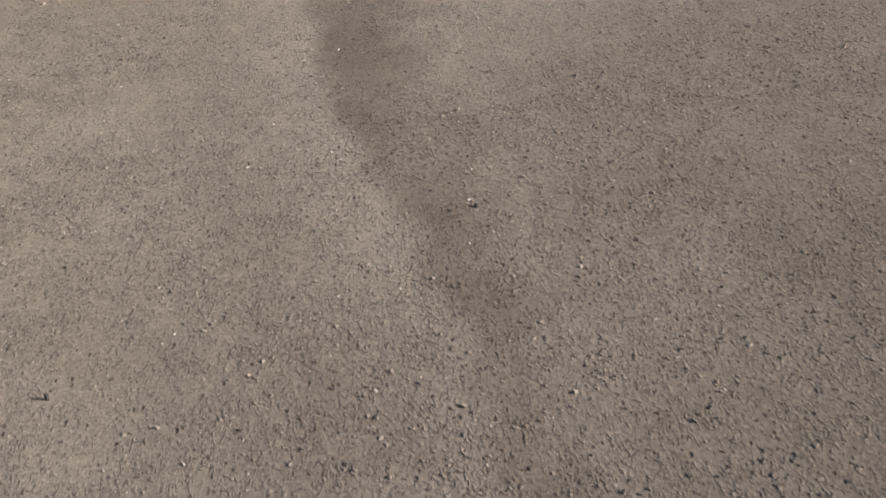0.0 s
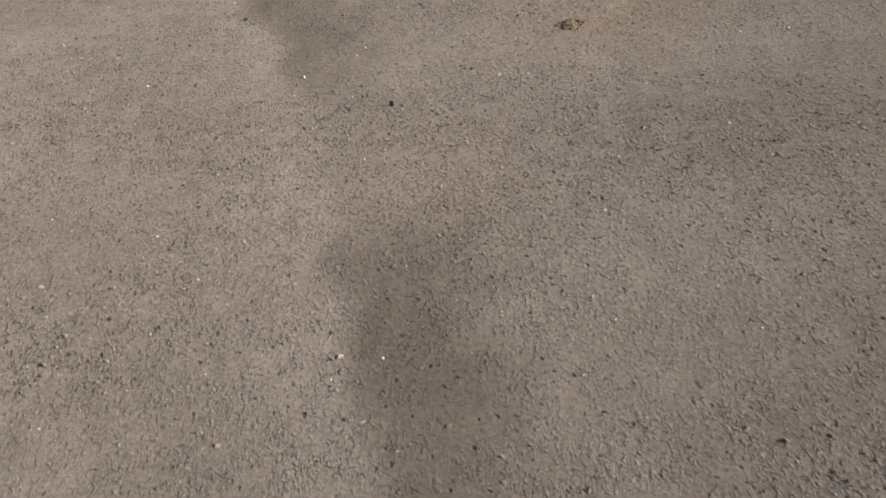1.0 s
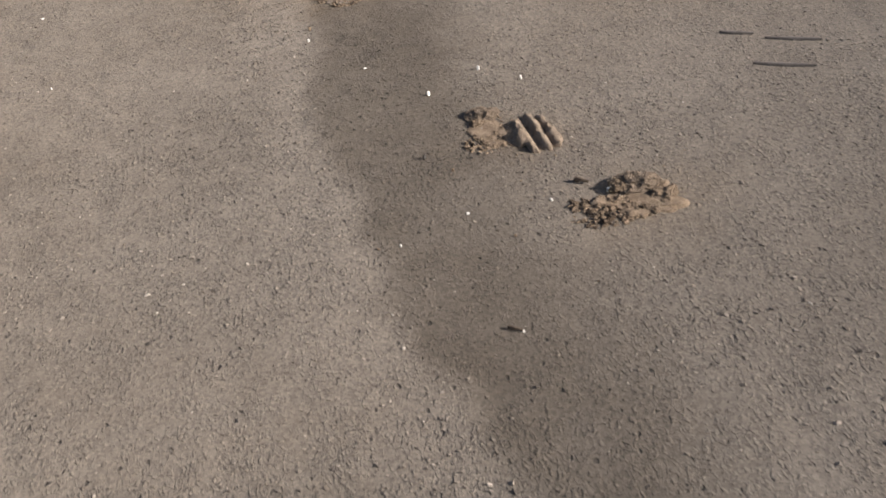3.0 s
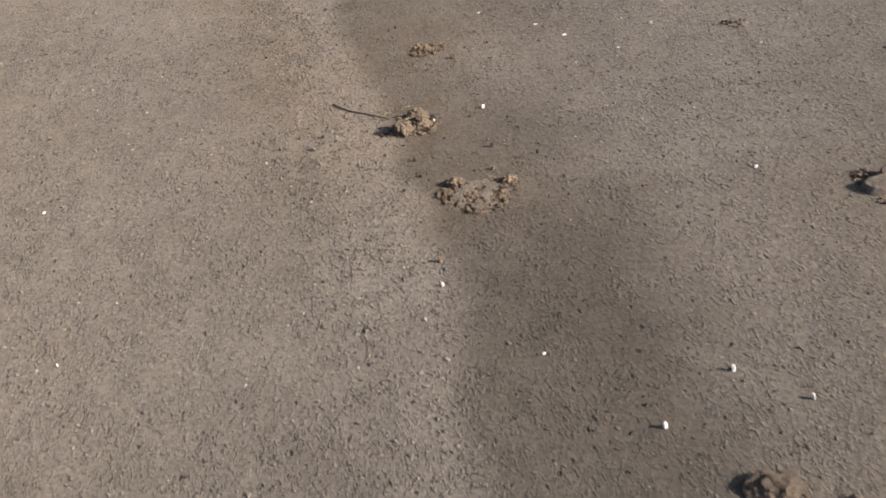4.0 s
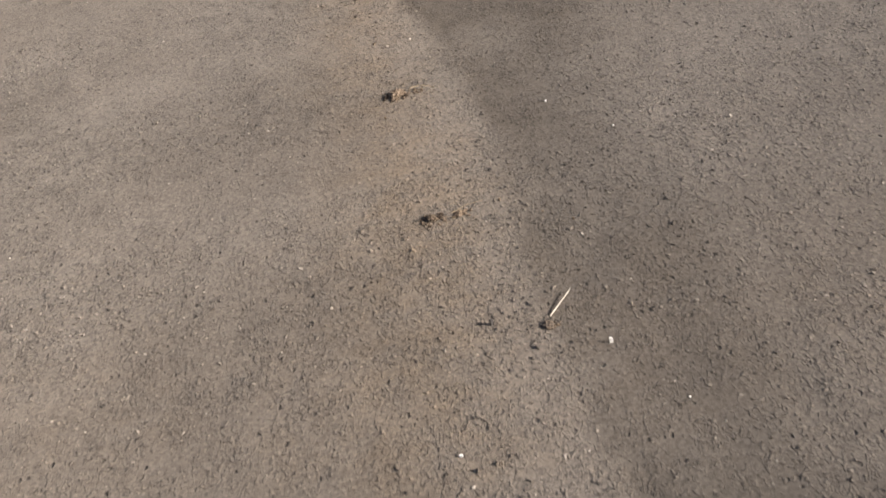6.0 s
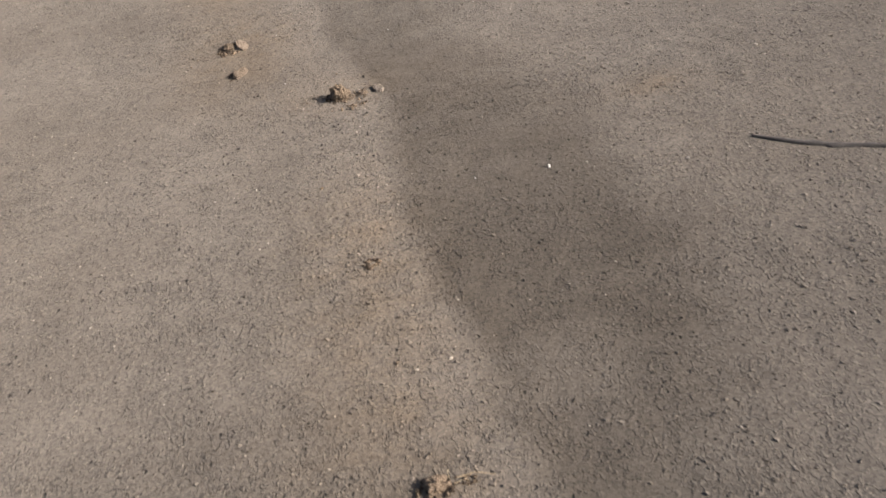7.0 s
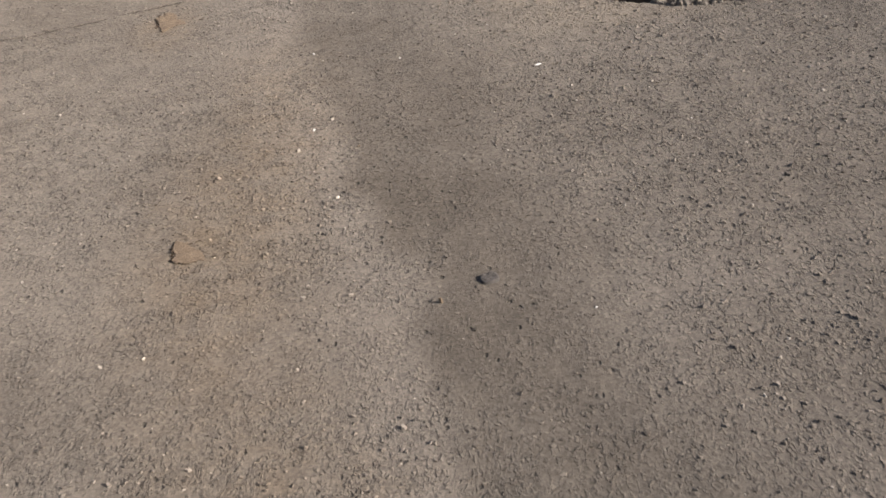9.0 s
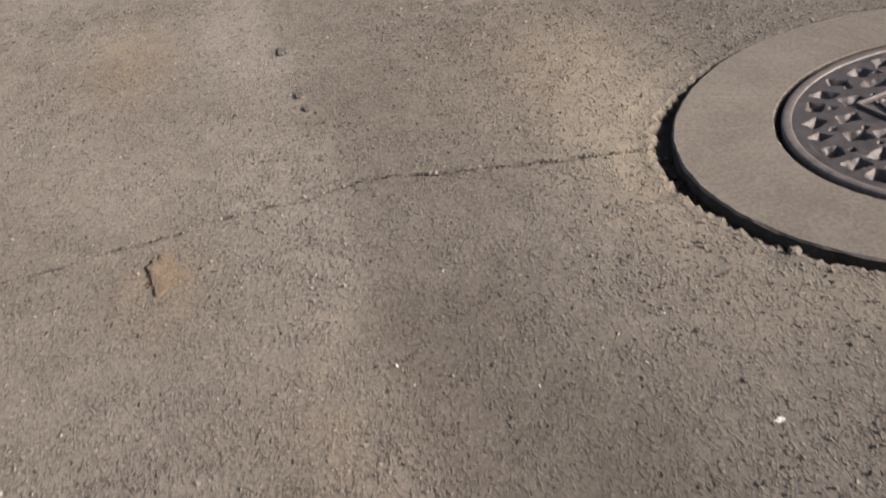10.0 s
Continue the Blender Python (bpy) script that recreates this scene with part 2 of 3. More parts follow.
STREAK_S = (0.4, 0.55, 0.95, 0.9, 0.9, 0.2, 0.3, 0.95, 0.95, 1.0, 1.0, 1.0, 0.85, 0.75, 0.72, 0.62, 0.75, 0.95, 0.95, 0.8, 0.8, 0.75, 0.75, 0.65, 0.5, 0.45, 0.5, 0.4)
# brown dust that the mud clods left: x, y, reach across, reach along, strength
DUST = ((1.10, 3.40, 0.16, 0.16, 0.7), (1.2, 2.95, 0.2, 0.2, 0.8), (0.75, 2.35, 0.15, 0.2, 0.4), (0.77, 4.45, 0.12, 0.12, 0.8), (0.62, 4.78, 0.1, 0.12, 0.7),
        (1.1, 5.45, 0.22, 0.16, 0.7), (0.38, 5.70, 0.12, 0.12, 0.8), (0.30, 6.02, 0.12, 0.14, 0.9), (0.38, 6.4, 0.16, 0.2, 0.7), (0.40, 6.83, 0.1, 0.1, 0.7),
        (0.10, 6.3, 0.12, 0.5, 0.5), (0.0, 7.3, 0.17, 0.7, 0.65), (0.08, 8.1, 0.14, 0.35, 0.8), (0.02, 8.75, 0.15, 0.5, 0.65), (0.02, 9.3, 0.12, 0.3, 0.6),
        (-0.24, 10.5, 0.16, 0.35, 1.0), (0.0, 10.05, 0.12, 0.12, 0.6), (-0.33, 11.3, 0.13, 0.4, 0.9), (-0.2, 11.8, 0.12, 0.5, 0.6), (-0.45, 12.5, 0.08, 0.14, 0.9),
        (-0.56, 13.6, 0.1, 0.25, 1.0), (0.40, 12.5, 0.14, 0.3, 0.45), (0.62, 12.05, 0.22, 0.1, 0.3), (0.35, 13.1, 0.25, 0.3, 0.45), (0.67, 9.7, 0.08, 0.06, 0.9),
        (0.9, 7.3, 0.3, 0.4, 0.35), (-0.5, 7.6, 0.3, 0.6, 0.3), (-0.7, 6.4, 0.3, 0.5, 0.3))


def wear_shade_at(x, y):
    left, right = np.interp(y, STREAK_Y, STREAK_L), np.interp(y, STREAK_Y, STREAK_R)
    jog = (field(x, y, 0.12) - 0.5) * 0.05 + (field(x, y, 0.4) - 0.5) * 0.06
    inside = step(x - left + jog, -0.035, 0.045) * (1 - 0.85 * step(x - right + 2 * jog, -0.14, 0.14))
    # darker road right of the streak, with light falloff put into its tone
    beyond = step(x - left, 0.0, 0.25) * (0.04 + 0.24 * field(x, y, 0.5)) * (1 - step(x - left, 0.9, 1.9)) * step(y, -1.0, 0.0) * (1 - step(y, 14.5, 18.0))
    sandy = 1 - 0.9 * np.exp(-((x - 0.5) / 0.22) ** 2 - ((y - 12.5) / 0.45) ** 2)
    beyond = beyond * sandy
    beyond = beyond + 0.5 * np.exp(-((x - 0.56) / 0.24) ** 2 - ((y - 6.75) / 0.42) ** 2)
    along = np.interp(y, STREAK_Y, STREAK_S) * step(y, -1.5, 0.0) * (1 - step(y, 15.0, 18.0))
    # left of the rim the colour is dimmed to offset brighter lighting there
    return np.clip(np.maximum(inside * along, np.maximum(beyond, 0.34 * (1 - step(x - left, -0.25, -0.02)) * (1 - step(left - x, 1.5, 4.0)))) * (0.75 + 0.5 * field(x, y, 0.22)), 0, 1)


def sand_at(x, y):
    """Pale sand washed up beside the manhole."""
    return np.clip(1.15 * np.exp(-((x - 0.40) / 0.15) ** 2 - ((y - 12.75) / 0.55) ** 2) + 0.4 * np.exp(-((x - 0.58) / 0.22) ** 2 - ((y - 12.06) / 0.09) ** 2), 0, 1)


def coarse_at(x, y):
    """How open the asphalt's surface is: polished in the streak, ravelled beside it and near the manhole."""
    left, right = np.interp(y, STREAK_Y, STREAK_L), np.interp(y, STREAK_Y, STREAK_R)
    strip = np.exp(-((x - left + 0.13) / 0.09) ** 2) * step(y, 4.8, 5.6) * (1 - step(y, 7.4, 8.4))
    ravelled = step(x - right, -0.05, 0.15) * step(y, 10.2, 11.0)
    return np.clip(0.62 + 0.55 * (field(x, y, 0.3) - 0.3) - 0.32 * wear_shade_at(x, y) + 0.35 * strip + 0.42 * ravelled - 0.25 * sand_at(x, y), 0.15, 1.6)


def mud_at(x, y):
    total = 0.25 * field(x, y, 0.6) ** 2
    for cx, cy, rx, ry, s in DUST:
        total = total + s * np.exp(-((x - cx) / rx) ** 2 - ((y - cy) / ry) ** 2)
    return np.clip(total, 0, 1)


def crack_at(x, y):
    """How deep the open crack is, from 0 to 1, and the distance north of its line."""
    line = np.interp(x, CRACK_X, CRACK_Y) + (field(x, y * 0, 0.04) - 0.5) * 0.012 + (field(x, y * 0 + 3, 0.09) - 0.5) * 0.02
    wide = 0.0044 * step(field(x, y * 0 + 9, 0.022), 0.3, 0.75)
    return (1 - step(np.abs(y - line), wide * 0.5, wide + 0.0012)) * step(wide, 0.0, 0.002) * (x < 0.45) * step(x, -2.0, -1.9), y - line


def rim_at(x, y):
    """The distance outside the broken rim of the asphalt round the collar."""
    dx, dy = x - PIT[0], y - PIT[1]
    angle = np.arctan2(dy, dx) % (2 * math.pi)
    rim = PIT[2] + 0.030 * np.exp(-((angle - 2.95) / 0.42) ** 2) + 0.020 * np.exp(-((angle - 3.8) / 0.4) ** 2) + 0.012 * np.exp(-((angle - 4.45) / 0.12) ** 2)
    rim = rim + 0.008 * (field(angle * 3 + 9, angle * 0, 0.25) - 0.5) + 0.020 * (field(angle * 3 + 9, angle * 0 + 5, 0.06) - 0.5) + 0.010 * (field(angle * 3 + 9, angle * 0 + 8, 0.025) - 0.5)
    return np.hypot(dx, dy) - rim


def height_at(x, y):
    z = 0.004 * (field(x, y, 0.45) - 0.5) + 0.0022 * (field(x, y, 0.06) - 0.5) + 0.0016 * (field(x, y, 0.028) - 0.5)
    deep = crack_at(x, y)[0]
    z = z - 0.014 * deep
    d = rim_at(x, y)
    return z - 0.026 * (1 - step(d, -0.006, 0.002)) - 0.003 * np.exp(-((d - 0.03) / 0.03) ** 2) * (d > 0)


def dirt_shade_at(x, y):
    north = np.abs(crack_at(x, y)[1])
    # the crack's dark line holds its dirt and its shade in one colour
    filled = (1 - step(north, 0.0028, 0.0054)) * (x < 0.45) * (0.2 + 0.8 * step(field(x, y * 0 + 9, 0.022), 0.34, 0.58))
    # the gap round the collar is darkened in colour to give its shade
    return np.clip(filled + 0.9 * (1 - step(rim_at(x, y), -0.004, 0.003)), 0, 1)


def lines(*stretches):
    out = [np.arange(a, b, s) for a, b, s in stretches]
    return np.concatenate(out)


def ground_sheet():
    xs = np.concatenate([[-900, -200, -50, -15, -5, -2.6], lines((-1.75, -0.9, 0.018), (-0.9, 0.28, 0.006), (0.28, 1.2, 0.007), (1.2, 1.95, 0.018)), [2.6, 5, 15, 50, 200, 900]])
    ys = np.concatenate([[-900, -200, -50, -15, -5, -1.5], lines((-0.3, 11.85, 0.018), (11.85, 12.5, 0.006), (12.5, 12.78, 0.0028), (12.78, 13.1, 0.006), (13.1, 15.4, 0.016)), [16.5, 20, 30, 60, 200, 900]])
    x, y = np.meshgrid(xs, ys)
    far = step(np.abs(x - 0.1), 1.6, 2.2) + step(y, 14.8, 16) + step(-y, 0.2, 1.0)
    z = np.where(far < 0.5, height_at(x, y), 0.0)
    n, m = len(xs), len(ys)
    i = (np.arange(m - 1)[:, None] * n + np.arange(n - 1)[None, :]).ravel()
    faces = np.stack([i, i + 1, i + n + 1, i + n], 1)
    verts = np.stack([x.ravel(), y.ravel(), z.ravel()], 1)
    me = array_mesh("ground", verts, faces, ASPHALT, True, (("wear_shade", wear_shade_at(x, y).ravel()), ("mud", mud_at(x, y).ravel()), ("sand", sand_at(x, y).ravel()), ("dirt_shade", dirt_shade_at(x, y).ravel()), ("coarse", coarse_at(x, y).ravel())))
    tagged(new("ground", me), "weathered grey-brown asphalt with a darker polished streak", "asphalt", kind="structure")


def aggregate():
    """Small stones of the asphalt that stand a little proud of it."""
    r = np.random.default_rng(21)
    n = 165000
    y = r.uniform(0.15, 15.0, n)
    x = np.interp(y, (0, 5, 10, 15), (0.62, 0.38, 0.02, 0.05)) + r.uniform(-1.0, 1.05, n) * np.interp(y, (0, 4, 15), (0.95, 1.1, 1.15))
    keep = (rim_at(x, y) > 0.008) & (crack_at(x, y)[0] < 0.2)
    keep &= 0.5 * field(x, y, 0.17) + 0.45 * coarse_at(x, y) + r.uniform(-0.35, 0.35, n) > 0.33
    x, y = x[keep], y[keep]
    # grains broken from the lips of the crack
    cx = r.uniform(-1.4, 0.44, 900)
    cy = np.interp(cx, CRACK_X, CRACK_Y) + (field(cx, cx * 0, 0.04) - 0.5) * 0.012 + (field(cx, cx * 0 + 3, 0.09) - 0.5) * 0.02 + r.choice((-1, 1), 900) * np.abs(r.normal(0.0065, 0.003, 900))
    x, y = np.concatenate([x, cx]), np.concatenate([y, cy])
    n = len(x)
    size = np.clip(r.lognormal(math.log(0.0020), 0.36, n), 0.0011, 0.0048)
    tall = size * r.uniform(0.3, 0.88, n) * np.clip(coarse_at(x, y), 0.5, 1.1)
    spin, squash = r.normal(0, 0.7, n), r.uniform(0.6, 1.0, n)
    a = np.arange(5) * math.pi / 2.5
    angle = a[None, :] + r.uniform(-0.4, 0.4, (n, 5))
    low = size[:, None] * r.uniform(0.75, 1.25, (n, 5))
    high = low * r.uniform(0.5, 0.9, (n, 5))
    ring = lambda rad: (rad * np.cos(angle) * squash[:, None], rad * np.sin(angle) * 1.15)
    (lx, ly), (hx, hy) = ring(low), ring(high)
    lean = r.normal(0, 0.4, (n, 2))
    lz = np.full((n, 5), -0.002)
    hz = tall[:, None] * (1 + lean[:, :1] * np.cos(angle) + lean[:, 1:] * np.sin(angle))
    px, py, pz = np.concatenate([lx, hx], 1), np.concatenate([ly, hy], 1), np.concatenate([lz, hz], 1)
    c, s = np.cos(spin)[:, None], np.sin(spin)[:, None]
    wx, wy = x[:, None] + c * px - s * py, y[:, None] + s * px + c * py
    wz = height_at(x, y)[:, None] + pz
    verts = np.stack([wx, wy, wz], 2).reshape(-1, 3)
    tris = []
    for k in range(5):
        q = (k + 1) % 5
        tris += [(k, q, 5 + q), (k, 5 + q, 5 + k)]
    tris += [(5, 6, 7), (5, 7, 8), (5, 8, 9)]
    faces = (np.arange(n)[:, None, None] * 10 + np.array(tris)[None]).reshape(-1, 3)
    me = array_mesh("asphalt_aggregate", verts, faces, GRIT, False, (("wear_shade", np.repeat(wear_shade_at(x, y), 10)), ("mud", np.repeat(mud_at(x, y), 10)), ("sand", np.repeat(sand_at(x, y), 10))))
    tagged(new("asphalt_aggregate", me), "small proud stones bedded in the weathered asphalt", "aggregate", kind="stuff")


ground_sheet()
aggregate()


# ---- mud clods ----
def lump(name, seed, material, detail=3, sharp=0.5, flat=0.0):
    """A broken clod of unit radius that sits on z = 0: blocky, pitted, with a flat underside."""
    r = random.Random(seed)
    off = Vector((r.uniform(-9, 9), r.uniform(-9, 9), r.uniform(-9, 9)))
    bm = bmesh.new()
    bmesh.ops.create_icosphere(bm, subdivisions=detail, radius=1.0)
    for v in bm.verts:
        p = v.co.copy()
        d = 1 + 0.42 * noise.noise(p * 1.2 + off) + 0.36 * sharp * noise.noise(p * 2.6 + off) + 0.24 * sharp * noise.noise(p * 5.5 + off) + 0.16 * sharp * noise.noise(p * 11 + off)
        d -= 0.25 * sharp * noise.voronoi(p * 1.7 + off)[0][0]
        p *= d
        if flat and p.z > flat:
            p.z = flat + (p.z - flat) * 0.18
        p.z = max(p.z * 0.9 + 0.12, -0.12)
        v.co = p
    return mesh_of(name, bm, material, False)


def slab(name, seed, material, wide, long, tall, profile, ragged=0.25, cells=26):
    """A pressed cake of mud: a height sheet over a ragged outline with a skirt down to the road."""
    r = random.Random(seed)
    off = Vector((r.uniform(-9, 9), r.uniform(-9, 9), 0))
    bm = bmesh.new()
    rows = []
    for j in range(cells + 1):
        row = []
        for i in range(cells + 1):
            u, v = 2 * i / cells - 1, 2 * j / cells - 1
            # squircle, so that the outline has no sharp corners
            k = math.sqrt(max(0.0, 1 - 0.42 * v * v)), math.sqrt(max(0.0, 1 - 0.42 * u * u))
            p = Vector((u * k[0], v * k[1], 0))
            grow = 1 + ragged * (noise.noise(p * 1.6 + off) + 0.5 * noise.noise(p * 4 + off))
            edge = max(abs(u), abs(v))
            h = tall * profile(u, v) * (1 + 0.4 * noise.noise(p * 2.5 + off)) + 0.13 * tall * noise.noise(p * 7 + off) + 0.10 * tall * noise.noise(p * 16 + off)
            h *= 1.0 if edge < 0.93 else (0.62 if edge < 0.99 else 0.0)
            row.append(bm.verts.new((p.x * wide / 2 * grow, p.y * long / 2 * grow, max(h, 0.0) if edge < 0.99 else -0.004)))
        rows.append(row)
    for j in range(cells):
        for i in range(cells):
            bm.faces.new((rows[j][i], rows[j][i + 1], rows[j + 1][i + 1], rows[j + 1][i]))
    return mesh_of(name, bm, material, True)


def stalk(name, points, radius, material, sides=6):
    """A thin bent stalk that tapers to its end."""
    bm = bmesh.new()
    rings = []
    pts = [Vector(p) for p in points]
    for k, p in enumerate(pts):
        way = (pts[min(k + 1, len(pts) - 1)] - pts[max(k - 1, 0)]).normalized()
        side = way.cross(Vector((0, 0, 1))).normalized()
        up = side.cross(way)
        rad = radius * (1 - 0.5 * k / (len(pts) - 1))
        rings.append([bm.verts.new(p + rad * (math.cos(a) * side + math.sin(a) * up)) for a in (2 * math.pi * q / sides for q in range(sides))])
    for a, b in zip(rings, rings[1:]):
        for q in range(sides):
            bm.faces.new((a[q], a[(q + 1) % sides], b[(q + 1) % sides], b[q]))
    bm.faces.new(rings[0][::-1])
    bm.faces.new(rings[-1])
    return mesh_of(name, bm, material)


LUMPS = [lump("lump", 11 + k, MUD, 4, 0.6) for k in range(5)]
ROUND_LUMPS = [lump("lump", 31 + k, MUD_SMOOTH, 4, 0.5) for k in range(3)]
CRUMBS = [lump("crumb", 51 + k, MUD, 2, 0.9) for k in range(6)]
DARK_CRUMBS = [lump("crumb", 71 + k, MUD_DARK, 2, 0.9) for k in range(4)]
STRAWS = [stalk("straw", [(-0.5, 0, 0.02), (-0.15, 0.05 * k - 0.05, 0.10), (0.2, 0.03, 0.13), (0.5, 0.08 - 0.06 * k, 0.03)], 0.02, STRAW) for k in range(3)]


def clod(x, y, label, lumps=(), piles=(), straws=0, turn=0, seed=0, reach=0.05):
    """A clod of mud: main lumps (dx, dy, rx, ry, rz, kind), piles of crumbs (dx, dy, rx, ry, count, size, dark share) and straws."""
    r = random.Random(seed * 17 + 5)
    top = thing("mud_clod", x, y, float(height_at(np.array([x]), np.array([y]))[0]), turn, label, "mud clod", "mud clods on the asphalt")
    for dx, dy, rx, ry, rz, kind in lumps:
        data = (ROUND_LUMPS if kind == "round" else LUMPS)[r.randrange(3)]
        part("lump", data, top, placed(dx, dy, -0.001, r.uniform(-25, 25), rx, ry, rz))
    for dx, dy, rx, ry, count, size, dark in piles:
        size *= 0.56
        for _ in range(int(count * 3.6)):
            a, q = r.uniform(0, 6.283), math.sqrt(r.random())
            s = size * r.uniform(0.45, 1.35)
            data = r.choice(DARK_CRUMBS) if r.random() < dark else r.choice(CRUMBS)
            lift = max(0.0, (1 - q) * 0.5 * size)
            part("crumb", data, top, placed(dx + rx * q * math.cos(a), dy + ry * q * math.sin(a), lift - 0.001, r.uniform(0, 360),
                                            s, s * r.uniform(0.45, 1.0), s * r.uniform(0.6, 1.25)))
    for _ in range(straws):
        a, q = r.uniform(0, 6.283), r.random() * reach
        s = r.uniform(0.009, 0.022)
        part("straw", r.choice(STRAWS), top, placed(q * math.cos(a), q * math.sin(a), 0.008 + 0.012 * r.random(), r.uniform(0, 360), s, s, s), "pale dry straw stalk")
    return top


# pressed by a boot or tyre: three ridges beside a round lump and loose crumbs
def tread(u, v):
    ridges = (abs(u + 0.42) * 0.75, abs(u - 0.30), abs(u - 0.84))
    h = max(1 - (d / 0.235) ** 2 for d in ridges)
    return (0.12 + 0.88 * max(h, 0.0) ** 0.8) * (1 - 0.35 * v * v) * (1 - 0.3 * max(u, 0))


pressed = clod(0.590, 4.790, "light brown mud clod pressed into tread ridges, with crumbs", [(-0.004, 0.092, 0.036, 0.034, 0.019, "round"), (-0.022, 0.062, 0.018, 0.016, 0.013, "rough")],
               [(-0.022, -0.025, 0.042, 0.042, 34, 0.009, 0.15), (0.02, 0.03, 0.03, 0.03, 12, 0.007, 0.1)], 4, 0, 1, 0.06)
part("tread_print", slab("tread_print", 3, MUD_SMOOTH, 0.094, 0.150, 0.0175, tread, 0.42, 40), pressed, placed(0.064, -0.030, 0, 3), "mud cake with straight tread ridges")
part("mud_cake", slab("mud_cake", 5, MUD, 0.085, 0.155, 0.0042, lambda u, v: 0.7 + 0.3 * math.sin(5 * u + 3 * v), 0.5, 30), pressed, placed(0.006, 0.012, 0, 15))

heap = clod(0.735, 4.455, "crumbled brown mud clod with a broken lump and straw", [(0.045, 0.045, 0.045, 0.038, 0.025, "round"), (0.075, -0.005, 0.026, 0.030, 0.014, "rough"), (0.012, 0.04, 0.02, 0.02, 0.020, "rough")],
            [(-0.03, -0.02, 0.06, 0.05, 46, 0.010, 0.15), (-0.065, 0.02, 0.018, 0.022, 9, 0.009, 0.3), (0.03, -0.03, 0.04, 0.03, 16, 0.008, 0.1)], 7, 0, 2, 0.08)
part("mud_cake", slab("mud_cake", 7, MUD, 0.14, 0.12, 0.0050, lambda u, v: 0.7 + 0.4 * math.sin(4 * u + 5 * v), 0.5, 34), heap, placed(0.03, 0.0, 0, -20))
heart = clod(0.380, 5.700, "crumbly brown mud clod spread in a heart shape", [(-0.026, 0.052, 0.016, 0.014, 0.015, "rough"), (0.064, 0.022, 0.014, 0.013, 0.015, "rough")],
     [(-0.026, 0.02, 0.038, 0.036, 52, 0.0074, 0.12), (0.010, -0.024, 0.044, 0.042, 62, 0.0074, 0.15), (0.046, 0.006, 0.030, 0.03, 30, 0.0074, 0.15)], 8, 0, 3, 0.05)
part("mud_cake", slab("mud_cake", 17, MUD_GREY, 0.095, 0.105, 0.0034, lambda u, v: 0.7 + 0.4 * math.sin(5 * u - 4 * v), 0.45, 34), heart, placed(0.006, 0.0, 0, 10))
straw_clod = clod(0.305, 6.015, "straw-strewn crumbled mud clod with a twig", [(-0.012, -0.013, 0.019, 0.023, 0.029, "round"), (0.024, 0.032, 0.021, 0.018, 0.020, "rough"), (0.032, 0.0, 0.015, 0.016, 0.009, "rough")],
                  [(0.018, 0.0, 0.052, 0.042, 38, 0.0068, 0.2), (-0.045, -0.01, 0.018, 0.022, 8, 0.006, 0.3)], 20, 0, 4, 0.06)
part("twig", stalk("twig", [(-0.131, 0.176, 0.0005), (-0.117, 0.150, 0.001), (-0.102, 0.128, 0.0005), (-0.066, 0.092, 0.001), (-0.030, 0.050, 0.002)], 0.0016, TWIG), straw_clod, None, "thin dark dry twig")
clod(0.395, 6.370, "small crumbled mud clod", [(-0.006, 0.0, 0.015, 0.014, 0.012, "rough")], [(0.0, 0.0, 0.040, 0.034, 34, 0.0075, 0.15)], 2, 0, 5, 0.03)
# dark crumbs on the left: soil colour and part of the lump's shade
clod(0.395, 6.845, "dark broken soil clod with straw", [(0.012, 0.012, 0.019, 0.024, 0.024, "rough"), (0.036, 0.006, 0.020, 0.022, 0.014, "round"), (-0.005, -0.026, 0.012, 0.011, 0.009, "rough")],
     [(-0.020, 0.002, 0.036, 0.034, 30, 0.009, 0.8), (0.02, -0.03, 0.03, 0.03, 18, 0.007, 0.7), (0.025, -0.07, 0.03, 0.02, 12, 0.006, 0.7), (0.03, 0.03, 0.03, 0.022, 14, 0.006, 0.4)], 9, 0, 6, 0.05)
flat_cake = clod(1.050, 5.445, "flat pale cake of mud with crumbs at its rim", [], [(-0.085, 0.03, 0.02, 0.03, 14, 0.008, 0.35), (0.10, 0.0, 0.04, 0.03, 14, 0.008, 0.3), (-0.02, -0.045, 0.06, 0.012, 14, 0.007, 0.3)], 3, -18, 7, 0.1)
part("cake", slab("cake", 9, MUD_GREY, 0.165, 0.095, 0.017, lambda u, v: 0.8 + 0.25 * v, 0.35), flat_cake, None, "smooth flat mud cake")

clod(0.109, 8.026, "thin scatter of mud crumbs with straw", [(-0.024, 0.002, 0.009, 0.011, 0.012, "rough"), (0.026, 0.004, 0.010, 0.008, 0.006, "rough")], [(-0.02, 0.0, 0.028, 0.022, 16, 0.0065, 0.5), (0.03, 0.0, 0.02, 0.015, 7, 0.006, 0.2)], 3, 0, 8, 0.03)
clod(0.080, 8.560, "small dark mud clod with pale straw", [(-0.008, 0.0, 0.018, 0.018, 0.014, "rough")], [(-0.012, 0.0, 0.028, 0.026, 20, 0.007, 0.7), (0.03, 0.004, 0.016, 0.012, 6, 0.006, 0.1)], 5, 0, 9, 0.045)
clod(0.027, 9.195, "little brown mud crumb pile", [], [(0.0, 0.0, 0.016, 0.02, 14, 0.006, 0.35)], 0, 0, 10)
